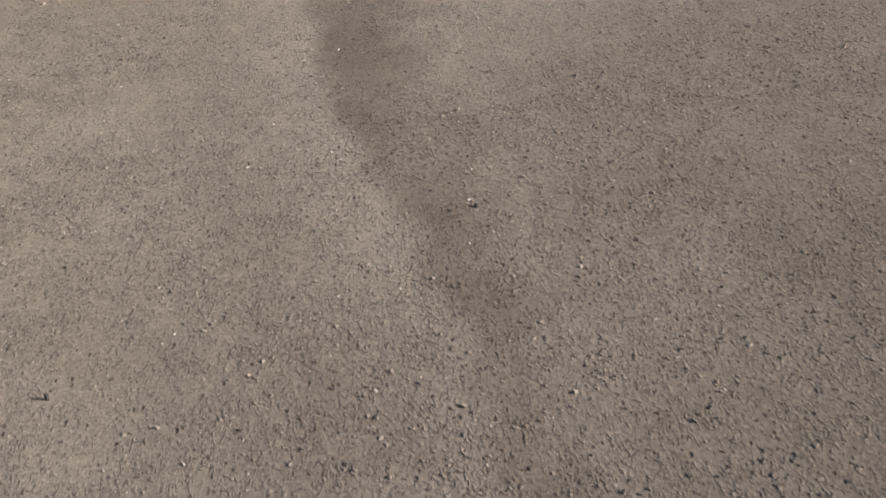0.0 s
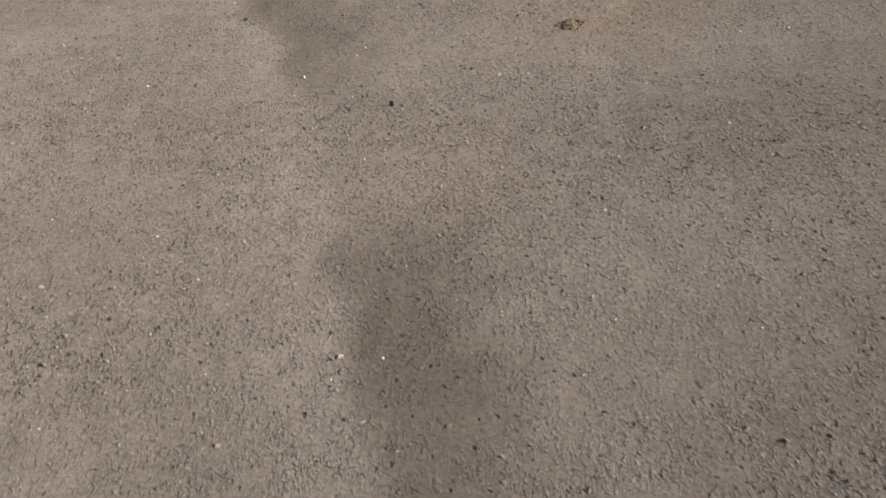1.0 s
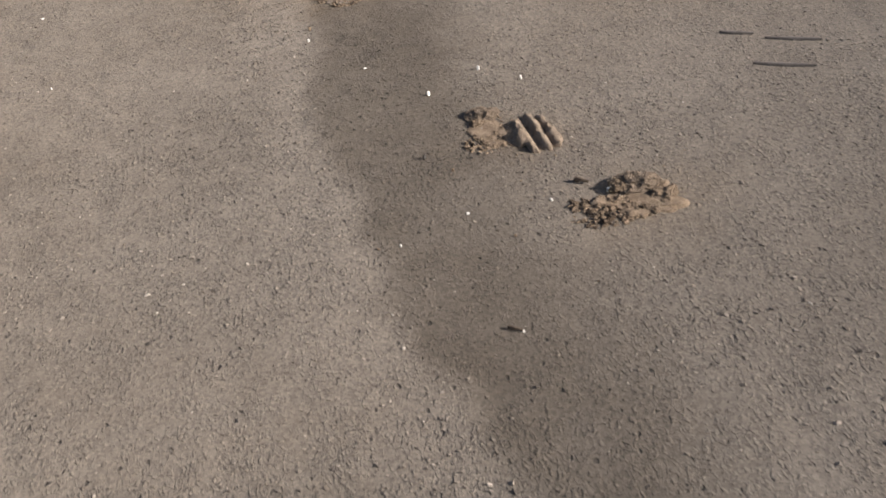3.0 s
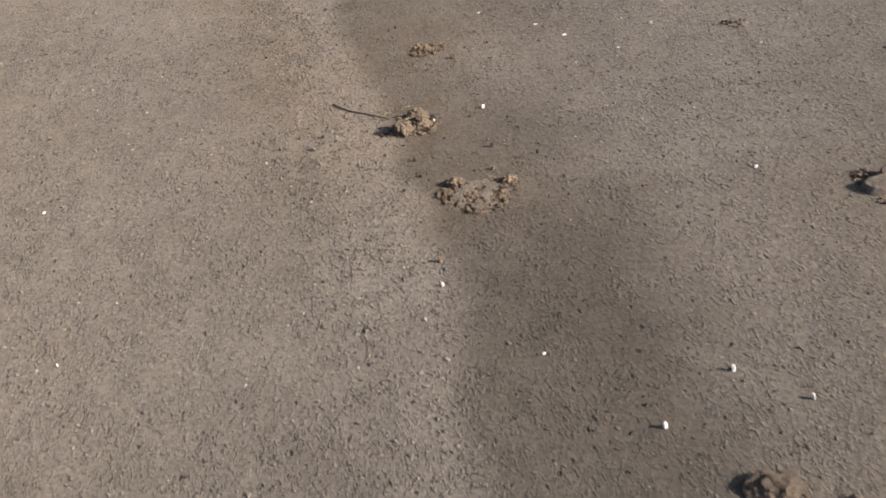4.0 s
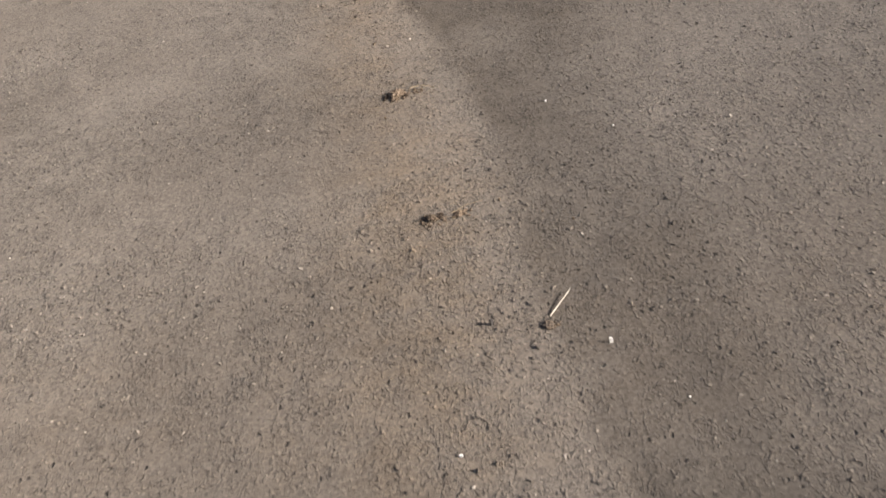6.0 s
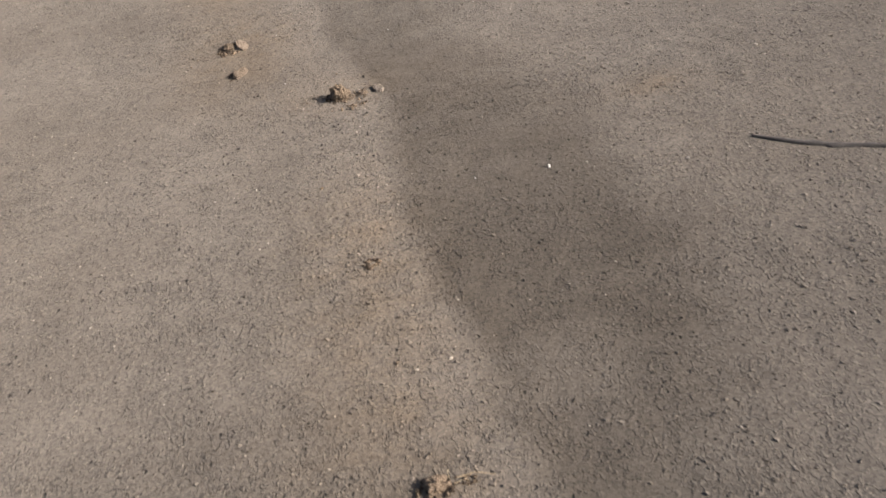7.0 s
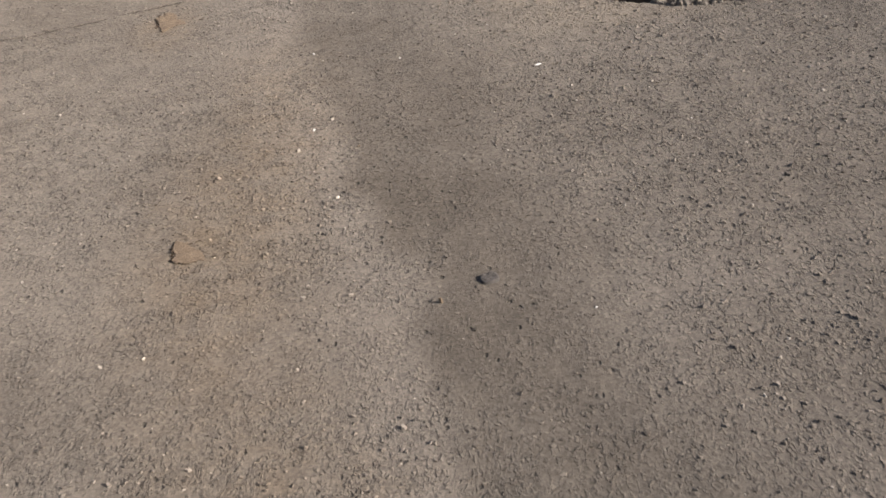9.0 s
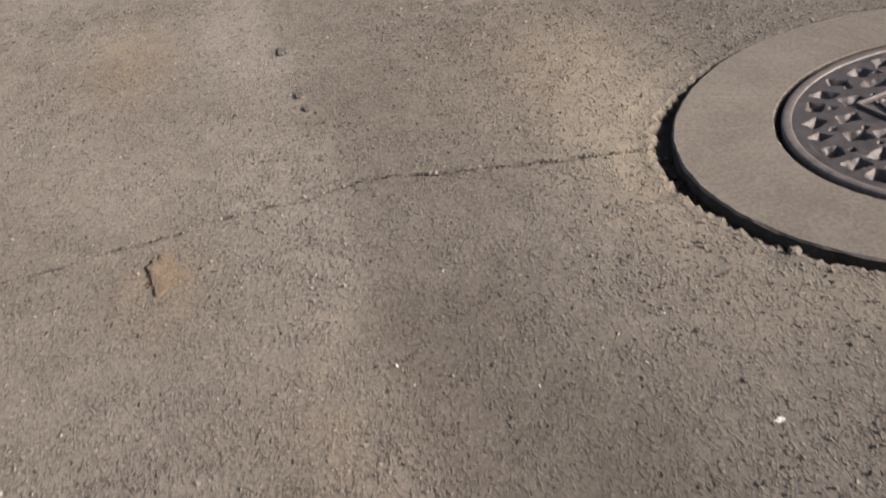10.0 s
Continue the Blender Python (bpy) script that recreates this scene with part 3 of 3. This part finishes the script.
broken = clod(0.010, 10.000, "broken mud clod with dark earth and loose flakes", [(0.002, 0.006, 0.022, 0.026, 0.032, "rough"), (0.022, -0.004, 0.015, 0.014, 0.012, "round"), (0.052, 0.012, 0.012, 0.012, 0.010, "round")],
              [(-0.016, 0.02, 0.02, 0.036, 16, 0.007, 0.8), (0.03, 0.0, 0.035, 0.03, 14, 0.006, 0.2), (0.035, -0.05, 0.025, 0.012, 6, 0.006, 0.3)], 1, 0, 11, 0.04)
part("flake", slab("flake", 12, MUD_GREY, 0.024, 0.048, 0.0045, lambda u, v: 1.0, 0.3, 14), broken, placed(0.090, 0.018, 0, 10), "pale thin flake of dried mud")
part("twig", stalk("twig", [(0.048, -0.01, 0.005), (0.062, 0.015, 0.010), (0.070, 0.03, 0.008), (0.082, 0.035, 0.004)], 0.0018, TWIG), broken, None, "thin dark twig")
pale = clod(-0.262, 10.545, "mud clod with a smooth pale face", [(-0.010, 0.006, 0.014, 0.030, 0.014, "rough")], [(-0.024, -0.008, 0.016, 0.045, 26, 0.0062, 0.6), (-0.004, 0.036, 0.024, 0.016, 14, 0.006, 0.5), (0.0, -0.035, 0.02, 0.014, 8, 0.007, 0.4)], 0, 0, 12)
part("flake", slab("flake", 14, MUD_SMOOTH, 0.030, 0.092, 0.0062, lambda u, v: 0.62 - 0.5 * u, 0.22, 22), pale, placed(0.026, 0.012, 0, 12), "smooth pale mud flake")
clod(-0.238, 10.330, "single small rough mud lump", [(0.004, 0.0, 0.014, 0.034, 0.017, "round"), (-0.008, -0.006, 0.009, 0.026, 0.012, "rough")], [(-0.018, -0.006, 0.010, 0.028, 9, 0.005, 0.7)], 0, 0, 13)
for x, y, wide, long, words in ((-0.358, 11.345, 0.058, 0.085, "flattened brown mud clod"), (-0.440, 12.552, 0.072, 0.125, "flattened rust-brown mud clod beside the crack")):
    # dark crumbs along the left edge stand in for the cake's shade
    flat = clod(x, y, words, [], [(-0.46 * wide, 0.004, 0.006, 0.38 * long, 9, 0.006, 0.85), (0.0, 0.3 * long, 0.3 * wide, 0.012, 5, 0.004, 0.4)], 0, 0, 14 + int(wide * 100))
    part("cake", slab("cake", int(wide * 1e4), MUD_RUST, wide, long, 0.0036, lambda u, v: 0.62 - 0.62 * u, 0.45, 26), flat, placed(0, 0, -0.001, 6), "flat rust-brown mud cake")
clod(1.102, 3.404, "ring-shaped broken mud clod", [(-0.014, 0.004, 0.020, 0.018, 0.017, "rough"), (0.022, 0.006, 0.013, 0.016, 0.013, "round")], [(0.0, -0.004, 0.034, 0.034, 26, 0.0075, 0.5)], 2, 0, 16, 0.03)
clod(1.012, 3.452, "small trodden mud crumbs", [], [(0.0, 0.0, 0.024, 0.026, 13, 0.006, 0.5)], 0, 0, 17)
clod(1.133, 2.922, "crumbly mud clod on brown dust", [(0.0, 0.0, 0.016, 0.014, 0.010, "rough")], [(0.0, 0.0, 0.032, 0.032, 22, 0.007, 0.45)], 1, 0, 18, 0.03)
clod(1.389, 3.003, "thin line of mud crumbs", [], [(0.0, 0.0, 0.04, 0.018, 14, 0.006, 0.6)], 0, -20, 19)
tangle = clod(1.535, 3.822, "tangle of dark stalks round a mud clod", [(0.005, 0.0, 0.02, 0.02, 0.014, "rough")], [(0.0, 0.0, 0.045, 0.05, 18, 0.007, 0.6)], 2, 0, 20, 0.05)
for k in range(4):
    a = 1.3 * k
    part("twig", stalk("twig", [(0.055 * math.cos(a + q * 0.8), 0.06 * math.sin(a + q * 0.8), 0.012 + 0.006 * math.sin(3 * q + k)) for q in range(4)], 0.0022, TWIG), tangle, None, "bent dark stalk")


clod(0.985, 7.425, "trodden dark mud crumbs on brown dust", [], [(-0.02, 0.0, 0.024, 0.03, 16, 0.008, 0.7), (0.03, 0.012, 0.02, 0.016, 10, 0.007, 0.6)], 0, 0, 21)
clod(1.010, 6.175, "small trodden brown mud crumbs", [], [(0.0, 0.0, 0.028, 0.028, 13, 0.006, 0.5)], 0, 0, 22)


# ---- loose bits on the road ----
def chip_mesh(name, seed, material):
    r = random.Random(seed)
    bm = bmesh.new()
    bmesh.ops.create_cube(bm, size=1.4)
    for v in bm.verts:
        v.co = Vector((v.co.x * r.uniform(0.7, 1.25), v.co.y * r.uniform(0.6, 1.05), max(v.co.z * r.uniform(0.5, 1.1) + 0.55, -0.2)))
    bmesh.ops.bevel(bm, geom=bm.edges[:], offset=0.14, segments=1, affect="EDGES")
    return mesh_of(name, bm, material)


WHITE_CHIPS = [chip_mesh("stone_chip", 91 + k, CHIP) for k in range(4)]
BROWN_CHIPS = [chip_mesh("stone_chip", 101 + k, BROWN_CHIP) for k in range(3)]
BLACK_CHIPS = [chip_mesh("stone_chip", 111 + k, BLACK_CHIP) for k in range(3)]


def chips(places, meshes, label, group, seed, low, high):
    r = random.Random(seed)
    for k, (x, y) in enumerate(places):
        s = r.uniform(low, high)
        ob = thing("stone_chip", x, y, 0, 0, label, "stone chip", group, meshes[k % len(meshes)])
        z = float(height_at(np.array([x]), np.array([y]))[0])
        ob.matrix_basis = placed(x, y, z - 0.0005, r.uniform(0, 360), s, s * r.uniform(0.6, 1.0), s * r.choice((0.5, 0.7, 1.2, 2.0)))


chips(((0.488, 4.520), (0.631, 4.509), (0.838, 5.599), (0.389, 5.231), (0.617, 5.105), (0.690, 5.018), (0.768, 6.176), (0.829, 6.536), (0.054, 7.411), (0.293, 7.579), (0.219, 2.993), (0.503, 4.152), (0.389, 9.417), (1.051, 5.313), (0.357, 6.022), (0.728, 4.496), (0.698, 4.471), (-0.393, 5.976), (0.864, 6.262), (0.504, 6.752)), WHITE_CHIPS, "small white stone chip lying on asphalt", "white stone chips", 5, 0.0032, 0.0052)
chips(((0.710, 1.108), (0.686, 0.972), (0.556, 1.850), (0.692, 2.999), (0.616, 2.467), (0.886, 1.829), (1.443, 2.734), (0.343, 3.091), (-0.316, 5.462), (-0.393, 5.976), (0.276, 6.016), (0.591, 5.837), (0.436, 7.127), (0.362, 7.427), (-0.648, 11.107), (0.155, 10.422), (-0.142, 10.577), (0.248, 9.441), (-0.132, 11.730), (-0.109, 12.136), (0.527, 11.474), (0.223, 10.954), (0.364, 4.458), (0.352, 8.378), (0.449, 8.220), (0.548, 2.892), (0.068, 12.014), (-0.108, 12.132), (0.273, 12.113), (1.538, 2.710), (-0.120, 10.187), (0.059, 10.029), (-0.131, 11.731), (1.005, 2.896), (0.958, 2.768)), WHITE_CHIPS, "tiny white stone chip lying on asphalt", "white stone chips", 15, 0.0015, 0.0028)
chips(((0.718, 1.083), (1.015, 0.730), (1.206, 1.160), (0.700, 2.676), (0.170, 2.089), (0.448, 4.749), (0.142, 6.048), (0.206, 8.156), (-0.225, 9.839), (0.064, 9.647), (0.447, 3.306), (0.884, 2.785), (0.325, 4.461), (1.028, 1.449), (0.264, 5.768), (0.441, 5.864), (0.512, 5.804), (0.694, 4.545), (0.327, 6.795), (0.039, 0.766), (1.014, 0.307), (-0.196, 10.146), (-0.306, 9.283), (-0.227, 9.840), (0.700, 2.676)), BLACK_CHIPS, "small black grit stone lying on asphalt", "black grit stones", 6, 0.003, 0.0055)
chips(((0.465, 5.862), (0.008, 10.178), (0.035, 9.926), (0.496, 5.028), (0.444, 6.294), (0.525, 6.338), (0.058, 6.031), (-0.053, 11.621), (0.045, 8.870), (-0.049, 9.545), (0.017, 11.047), (0.326, 4.460), (0.079, 1.998), (0.171, 2.181), (0.032, 6.177)), BROWN_CHIPS, "small brown mud crumb lying on asphalt", "brown crumbs", 8, 0.0035, 0.006)

# chips that stand on edge and throw a long shadow, and a broad splintered one
for x, y, wide, tall, mesh in ((0.498, 5.026, 0.0042, 0.0085, WHITE_CHIPS[0]), (0.281, 5.452, 0.0032, 0.0056, WHITE_CHIPS[1]), (0.289, 5.519, 0.0044, 0.0088, BROWN_CHIPS[0]),
                               (0.456, 6.034, 0.0046, 0.0078, WHITE_CHIPS[2]), (0.330, 11.842, 0.0088, 0.0016, WHITE_CHIPS[3]), (-0.130, 11.727, 0.0026, 0.0042, WHITE_CHIPS[1]), (0.684, 6.300, 0.0075, 0.0018, WHITE_CHIPS[0]), (0.641, 6.384, 0.0058, 0.0018, WHITE_CHIPS[1]), (0.506, 6.747, 0.0055, 0.0018, WHITE_CHIPS[2]), (0.539, 6.519, 0.0048, 0.0018, WHITE_CHIPS[3])):
    ob = thing("stone_chip", x, y, 0, 0, "splintered flat white stone chip on asphalt" if tall < 0.003 else "stone chip standing on edge on asphalt", "stone chip", "standing stone chips", mesh)
    ob.matrix_basis = placed(x, y, float(height_at(np.array([x]), np.array([y]))[0]) - 0.0008, 25, wide, wide * 0.8, tall)


def ground_z(x, y):
    return float(height_at(np.array([x]), np.array([y]))[0])


thing("flat_pebble", 0.177, 7.051, 0.001, 8, "flat pale oval pebble on the asphalt", "pebble", "", slab("flat_pebble", 41, MUD_SMOOTH, 0.038, 0.020, 0.0045, lambda u, v: 1.0 - 0.5 * u * u, 0.12, 12))
thing("dark_disc", 0.095, 11.085, ground_z(0.095, 11.085) + 0.0015, 10, "flat dark oval piece of rubber pressed on asphalt", "rubber piece", "", slab("dark_disc", 43, TAR, 0.030, 0.030, 0.0028, lambda u, v: 1.0, 0.06, 16))


def lone_stalk(name, points, radius, material, label, category):
    x, y = points[0][:2]
    ob = thing(name, x, y, 0, 0, label, category, "", stalk(name, [(p[0] - x, p[1] - y, p[2]) for p in points], radius, material))
    return ob


lone_stalk("straw", [(0.223, 7.670, 0.003), (0.243, 7.695, 0.005), (0.264, 7.721, 0.007)], 0.0010, PALE_STRAW, "bleached white straw stalk on asphalt", "straw")
clod(0.217, 7.650, "small tan mud crumb beside a straw", [(0, 0, 0.009, 0.013, 0.007, "round")], [(0.006, 0, 0.012, 0.012, 4, 0.005, 0.2)], 0, 0, 25)
chips(((0.188, 7.708), (0.198, 7.713), (0.177, 7.703), (0.141, 7.671), (0.137, 7.685), (0.157, 7.706), (0.164, 7.694)), BLACK_CHIPS, "dark crumb of soil lying on asphalt", "dark soil crumbs", 31, 0.0028, 0.0046)
lone_stalk("straw", [(0.100, 8.552, 0.016), (0.125, 8.560, 0.012), (0.150, 8.556, 0.004)], 0.0008, DULL_STRAW, "pale straw stalk beside a mud clod", "straw")
lone_stalk("straw", [(0.120, 8.022, 0.008), (0.150, 8.040, 0.007), (0.178, 8.050, 0.003)], 0.0007, DULL_STRAW, "pale straw stalk beside mud crumbs", "straw")


lone_stalk("twig_end", [(0.684, 4.553, 0.006), (0.692, 4.545, 0.007), (0.703, 4.536, 0.006)], 0.0050, TWIG, "short broken dark twig end on asphalt", "twig")
lone_stalk("twig_end", [(0.484, 4.166, 0.004), (0.492, 4.158, 0.005), (0.502, 4.151, 0.004)], 0.0034, TWIG, "short broken dark twig end on asphalt", "twig")

# grains shed by the clods
r = random.Random(41)
for cx, cy, rx, ry, count in ((0.62, 4.75, 0.16, 0.16, 14), (0.74, 4.46, 0.16, 0.14, 14), (0.40, 5.75, 0.18, 0.16, 16), (0.33, 6.1, 0.22, 0.22, 22), (0.42, 6.6, 0.2, 0.3, 16),
                               (0.05, 10.05, 0.15, 0.18, 10), (-0.25, 10.45, 0.12, 0.2, 8), (0.1, 8.3, 0.16, 0.4, 10), (1.1, 3.3, 0.2, 0.4, 12)):
    spots = [(round(cx + r.gauss(0, rx * 0.6), 3), round(cy + r.gauss(0, ry * 0.6), 3)) for _ in range(count)]
    chips(spots, BROWN_CHIPS + BLACK_CHIPS, "small loose crumb of earth on asphalt", "loose crumbs", int(cy * 10), 0.0016, 0.0036)


def smear(points, wide, label):
    """A flat trail of bitumen: a ribbon with a ragged rim, a few millimetres thick."""
    r = random.Random(int(points[0][1] * 100))
    bm = bmesh.new()
    x0, y0 = points[0]
    dense = []
    for a, b in zip(points, points[1:]):
        dense += [(a[0] + (b[0] - a[0]) * k / 6, a[1] + (b[1] - a[1]) * k / 6) for k in range(6)]
    dense.append(points[-1])
    way = (Vector(points[-1]) - Vector(points[0])).normalized()
    side = Vector((-way.y, way.x))
    rows = []
    for k, p in enumerate(dense):
        w = wide * (0.35 + 0.65 * math.sin(math.pi * (k + 0.4) / (len(dense) - 0.2))) * r.uniform(0.6, 1.1)
        z = float(height_at(np.array([p[0]]), np.array([p[1]]))[0])
        rows.append([bm.verts.new((p[0] - x0 + side.x * w * q, p[1] - y0 + side.y * w * q, z + h)) for q, h in ((-1, -0.003), (-0.75, 0.0035), (0, 0.0045), (0.75, 0.0035), (1, -0.003))])
    for a, b in zip(rows, rows[1:]):
        for q in range(4):
            bm.faces.new((a[q], b[q], b[q + 1], a[q + 1]))
    bmesh.ops.recalc_face_normals(bm, faces=bm.faces[:])
    thing("bitumen_smear", x0, y0, 0, 0, label, "bitumen smear", "bitumen smears", mesh_of("bitumen_smear", bm, TAR, True))


smear(((0.765, 9.357), (0.82, 9.30), (0.878, 9.251), (0.93, 9.222), (0.975, 9.187)), 0.010, "long thin dark bitumen smear on asphalt")
smear(((1.125, 5.055), (1.15, 5.036), (1.182, 5.015)), 0.008, "short thin dark bitumen smear on asphalt")
smear(((1.196, 4.985), (1.24, 4.955), (1.29, 4.92)), 0.008, "short thin dark bitumen smear on asphalt")
smear(((1.130, 4.878), (1.17, 4.85), (1.23, 4.81)), 0.008, "short thin dark bitumen smear on asphalt")
for x, y, w, l in ((-0.198, 13.461, 0.026, 0.055), (-0.177, 13.180, 0.020, 0.04), (-0.167, 13.098, 0.015, 0.03)):
    thing("bitumen_spot", x, y, ground_z(x, y) + 0.0008, 0, "small dark bitumen spot on asphalt", "bitumen spot", "bitumen spots", slab("bitumen_spot", int(w * 1e4), TAR, w, l, 0.0024, lambda u, v: 1.0, 0.4, 14))


# ---- the manhole: concrete collar, iron frame, lid with cast pockets ----
def turned(profile, sides, name, material, smooth=True, wobble=0.0, seed=0, shift=(0, 0)):
    """A ring of revolution from (radius, height) pairs; shift moves the inner rings' centre."""
    r = random.Random(seed)
    bm = bmesh.new()
    rings = []
    for radius, z in profile:
        off = Vector((seed, z * 5, 0))
        outer = radius > 0.45
        sx, sy = (0, 0) if outer else shift
        ring = []
        for k in range(sides):
            a = 2 * math.pi * k / sides
            drift = 3 * wobble * noise.noise(Vector((2.5 * math.cos(a), 2.5 * math.sin(a), 0)) + off) + 2 * wobble * noise.noise(Vector((11 * math.cos(a), 11 * math.sin(a), 4)) + off)
            rad = radius + drift * outer + r.uniform(-wobble, wobble)
            ring.append(bm.verts.new((sx + rad * math.cos(a), sy + rad * math.sin(a), z + r.uniform(-wobble, wobble) * 0.3)))
        rings.append(ring)
    for a, b in zip(rings, rings[1:]):
        for k in range(sides):
            q = (k + 1) % sides
            bm.faces.new((a[k], a[q], b[q], b[k]))
    bmesh.ops.recalc_face_normals(bm, faces=bm.faces[:])
    return mesh_of(name, bm, material, smooth)


INNER = (COVER[0] - COLLAR[0], COVER[1] - COLLAR[1])
collar = turned(((0.3375, -0.0015), (0.3390, 0.0012), (0.40, 0.002), (0.46, 0.002), (COLLAR[2] - 0.004, 0.0016), (COLLAR[2], -0.0015)), 220, "concrete_collar", CONCRETE, False, 0.0011, 3, INNER)
collar_thing = thing("concrete_collar", COLLAR[0], COLLAR[1], -0.001, 0, "smooth grey concrete collar set round a manhole", "concrete collar")
part("collar_top", collar, collar_thing)
# the collar's sides carry the gap's shade as dark colour
part("collar_inner_side", turned(((0.3365, -0.065), (0.3365, -0.003), (0.3375, -0.0015)), 144, "collar_inner_side", GAP_DARK, True, 0.0003, 3, INNER), collar_thing, None, "inner side of the collar, coloured dark for gap shade")
part("collar_side", turned(((COLLAR[2], -0.0025), (COLLAR[2] + 0.0015, -0.008), (COLLAR[2] + 0.003, -0.065)), 220, "collar_side", GAP_DARK, True, 0.0011, 3), collar_thing, None, "side of the collar, coloured dark for gap shade")

manhole = thing("manhole_cover", COVER[0], COVER[1], 0.001, 0, "worn cast iron manhole cover with square cast pockets", "manhole cover")
part("frame", turned(((0.3255, -0.06), (0.3255, -0.004), (0.3240, -0.0008), (0.3215, 0.0004), (0.3100, -0.0004), (0.3072, -0.0018), (0.3068, -0.06)), 160, "frame", IRON_WORN), manhole, None, "smooth worn iron rim")

# the plate's middle and lean on the lid, and the pockets round it: ring radius, count, first angle, half size
PLATE = (0.0, 0.124, 16)
POCKETS = ((0.268, 30, 4, 0.0178), (0.214, 18, 17, 0.0205), (0.166, 18, 18, 0.0155), (0.118, 10, 5, 0.018), (0.070, 6, 30, 0.017))
DIMPLES = ((0.241, 18, 7, 0.0075), (0.190, 18, 8, 0.006), (0.143, 12, 20, 0.006))


def off_plate(px, py, margin):
    c, q = math.cos(math.radians(PLATE[2])), math.sin(math.radians(PLATE[2]))
    dx, dy = px - PLATE[0], py - PLATE[1]
    return abs(dx * c + dy * q) > 0.160 + margin or abs(dy * c - dx * q) > 0.046 + margin


def pocketed_lid():
    """The lid's face as rings of points, sunk where a square pocket or a small dimple is cast into it."""
    radii, sides = np.linspace(0.0, 0.3066, 124), 540
    radius, turn = np.meshgrid(radii, np.arange(sides) * 2 * math.pi / sides, indexing="ij")
    x, y = radius * np.cos(turn), radius * np.sin(turn)
    z = np.full(x.shape, -0.0030) + 0.0012 * (field(x, y, 0.02) - 0.5) + 0.0008 * (field(x, y, 0.007) - 0.5)
    z = np.where(radius > 0.2925, z + 0.0008, z)
    r = random.Random(77)
    for rings, deep, slope in ((POCKETS, 0.0150, 0.50), (DIMPLES, 0.010, 0.5)):
        for ring, count, first, half in rings:
            for k in range(count):
                a = math.radians(first + 360 * k / count + r.uniform(-1.2, 1.2))
                d = ring + r.uniform(-0.003, 0.003)
                px, py = d * math.cos(a), d * math.sin(a)
                wide, long = half * r.uniform(0.8, 1.1), half * r.uniform(0.75, 1.1)
                lean, skew = a + r.uniform(-0.35, 0.35) + (0.78 if r.random() < 0.3 else 0), r.uniform(-0.35, 0.35)
                if not off_plate(px, py, half * 0.7):
                    continue
                u = (x - px) * math.cos(lean) + (y - py) * math.sin(lean)
                v = (y - py) * math.cos(lean) - (x - px) * math.sin(lean)
                u = u + skew * v
                inside = 1 - np.maximum(np.abs(u) / wide, np.abs(v) / long) + 0.30 * (field(x, y, 0.011) - 0.5)
                z = np.minimum(z, -0.0030 - deep * np.clip(inside / slope, 0, 1) * r.uniform(0.8, 1.1) * (inside > 0))
    i = (np.arange(len(radii) - 1)[:, None] * sides + np.arange(sides)[None, :]).ravel()
    right = (np.arange(len(radii) - 1)[:, None] * sides + (np.arange(sides)[None, :] + 1) % sides).ravel()
    faces = np.stack([i, i + sides, right + sides, right], 1)
    return array_mesh("lid", np.stack([x.ravel(), y.ravel(), z.ravel()], 1), faces, IRON, False)


lid = part("lid", pocketed_lid(), manhole, None, "dark cast iron lid with pits")


def bar(wide, long, tall):
    bm = bmesh.new()
    bmesh.ops.create_cube(bm, size=1.0)
    for v in bm.verts:
        v.co = Vector((v.co.x * wide, v.co.y * long, (v.co.z + 0.5) * tall))
    bmesh.ops.bevel(bm, geom=bm.edges[:], offset=0.0012, segments=1, affect="EDGES")
    return mesh_of("bar", bm, IRON_WORN)


# the name plate: a raised border and illegible cast marks as bars
plate = part("name_plate", bar(0.31, 0.085, 0.003), lid, placed(PLATE[0], PLATE[1], -0.0052, PLATE[2]))
for dx, dy, w, l in ((0, 0.042, 0.316, 0.006), (0, -0.042, 0.316, 0.006), (-0.156, 0, 0.006, 0.085), (0.156, 0, 0.006, 0.085)):
    part("border", bar(w, l, 0.008), plate, placed(dx, dy, 0))
for k in range(9):
    part("cast_mark", bar(0.008, 0.050, 0.008), plate, placed(-0.130 + 0.032 * k, 0, 0, 8 if k % 2 else -14))
    part("cast_mark", bar(0.020, 0.008, 0.008), plate, placed(-0.123 + 0.032 * k, 0.022 - 0.022 * (k % 3), 0))

# loose broken asphalt in the gap round the collar
r = random.Random(99)
GAP_BITS = [lump("broken_asphalt", 131 + k, ASPHALT, 2, 0.9) for k in range(4)]
DARK_BITS = [lump("broken_asphalt", 151 + k, GAP_DARK, 2, 0.9) for k in range(3)]
for k in range(130):
    dark = k >= 48
    a = math.radians(r.uniform(165, 275) if dark else r.choice((r.uniform(205, 262), r.uniform(236, 252), r.uniform(240, 250))))
    d = PIT[2] + (r.uniform(-0.004, 0.014) if dark else r.uniform(-0.002, 0.024))
    s = r.uniform(0.004, 0.011) if dark else r.uniform(0.006, 0.015)
    ob = thing("broken_asphalt", 0, 0, 0, 0, "dark broken bit in the gap round the collar" if dark else "broken bit of asphalt in the gap round the collar", "asphalt bit", "broken asphalt bits", DARK_BITS[k % 3] if dark else GAP_BITS[k % 4])
    px, py = PIT[0] + d * math.cos(a), PIT[1] + d * math.sin(a)
    ob.matrix_basis = placed(px, py, float(height_at(np.array([px]), np.array([py]))[0]) - 0.001, r.uniform(0, 360), s, s * 0.8, s * 1.1)
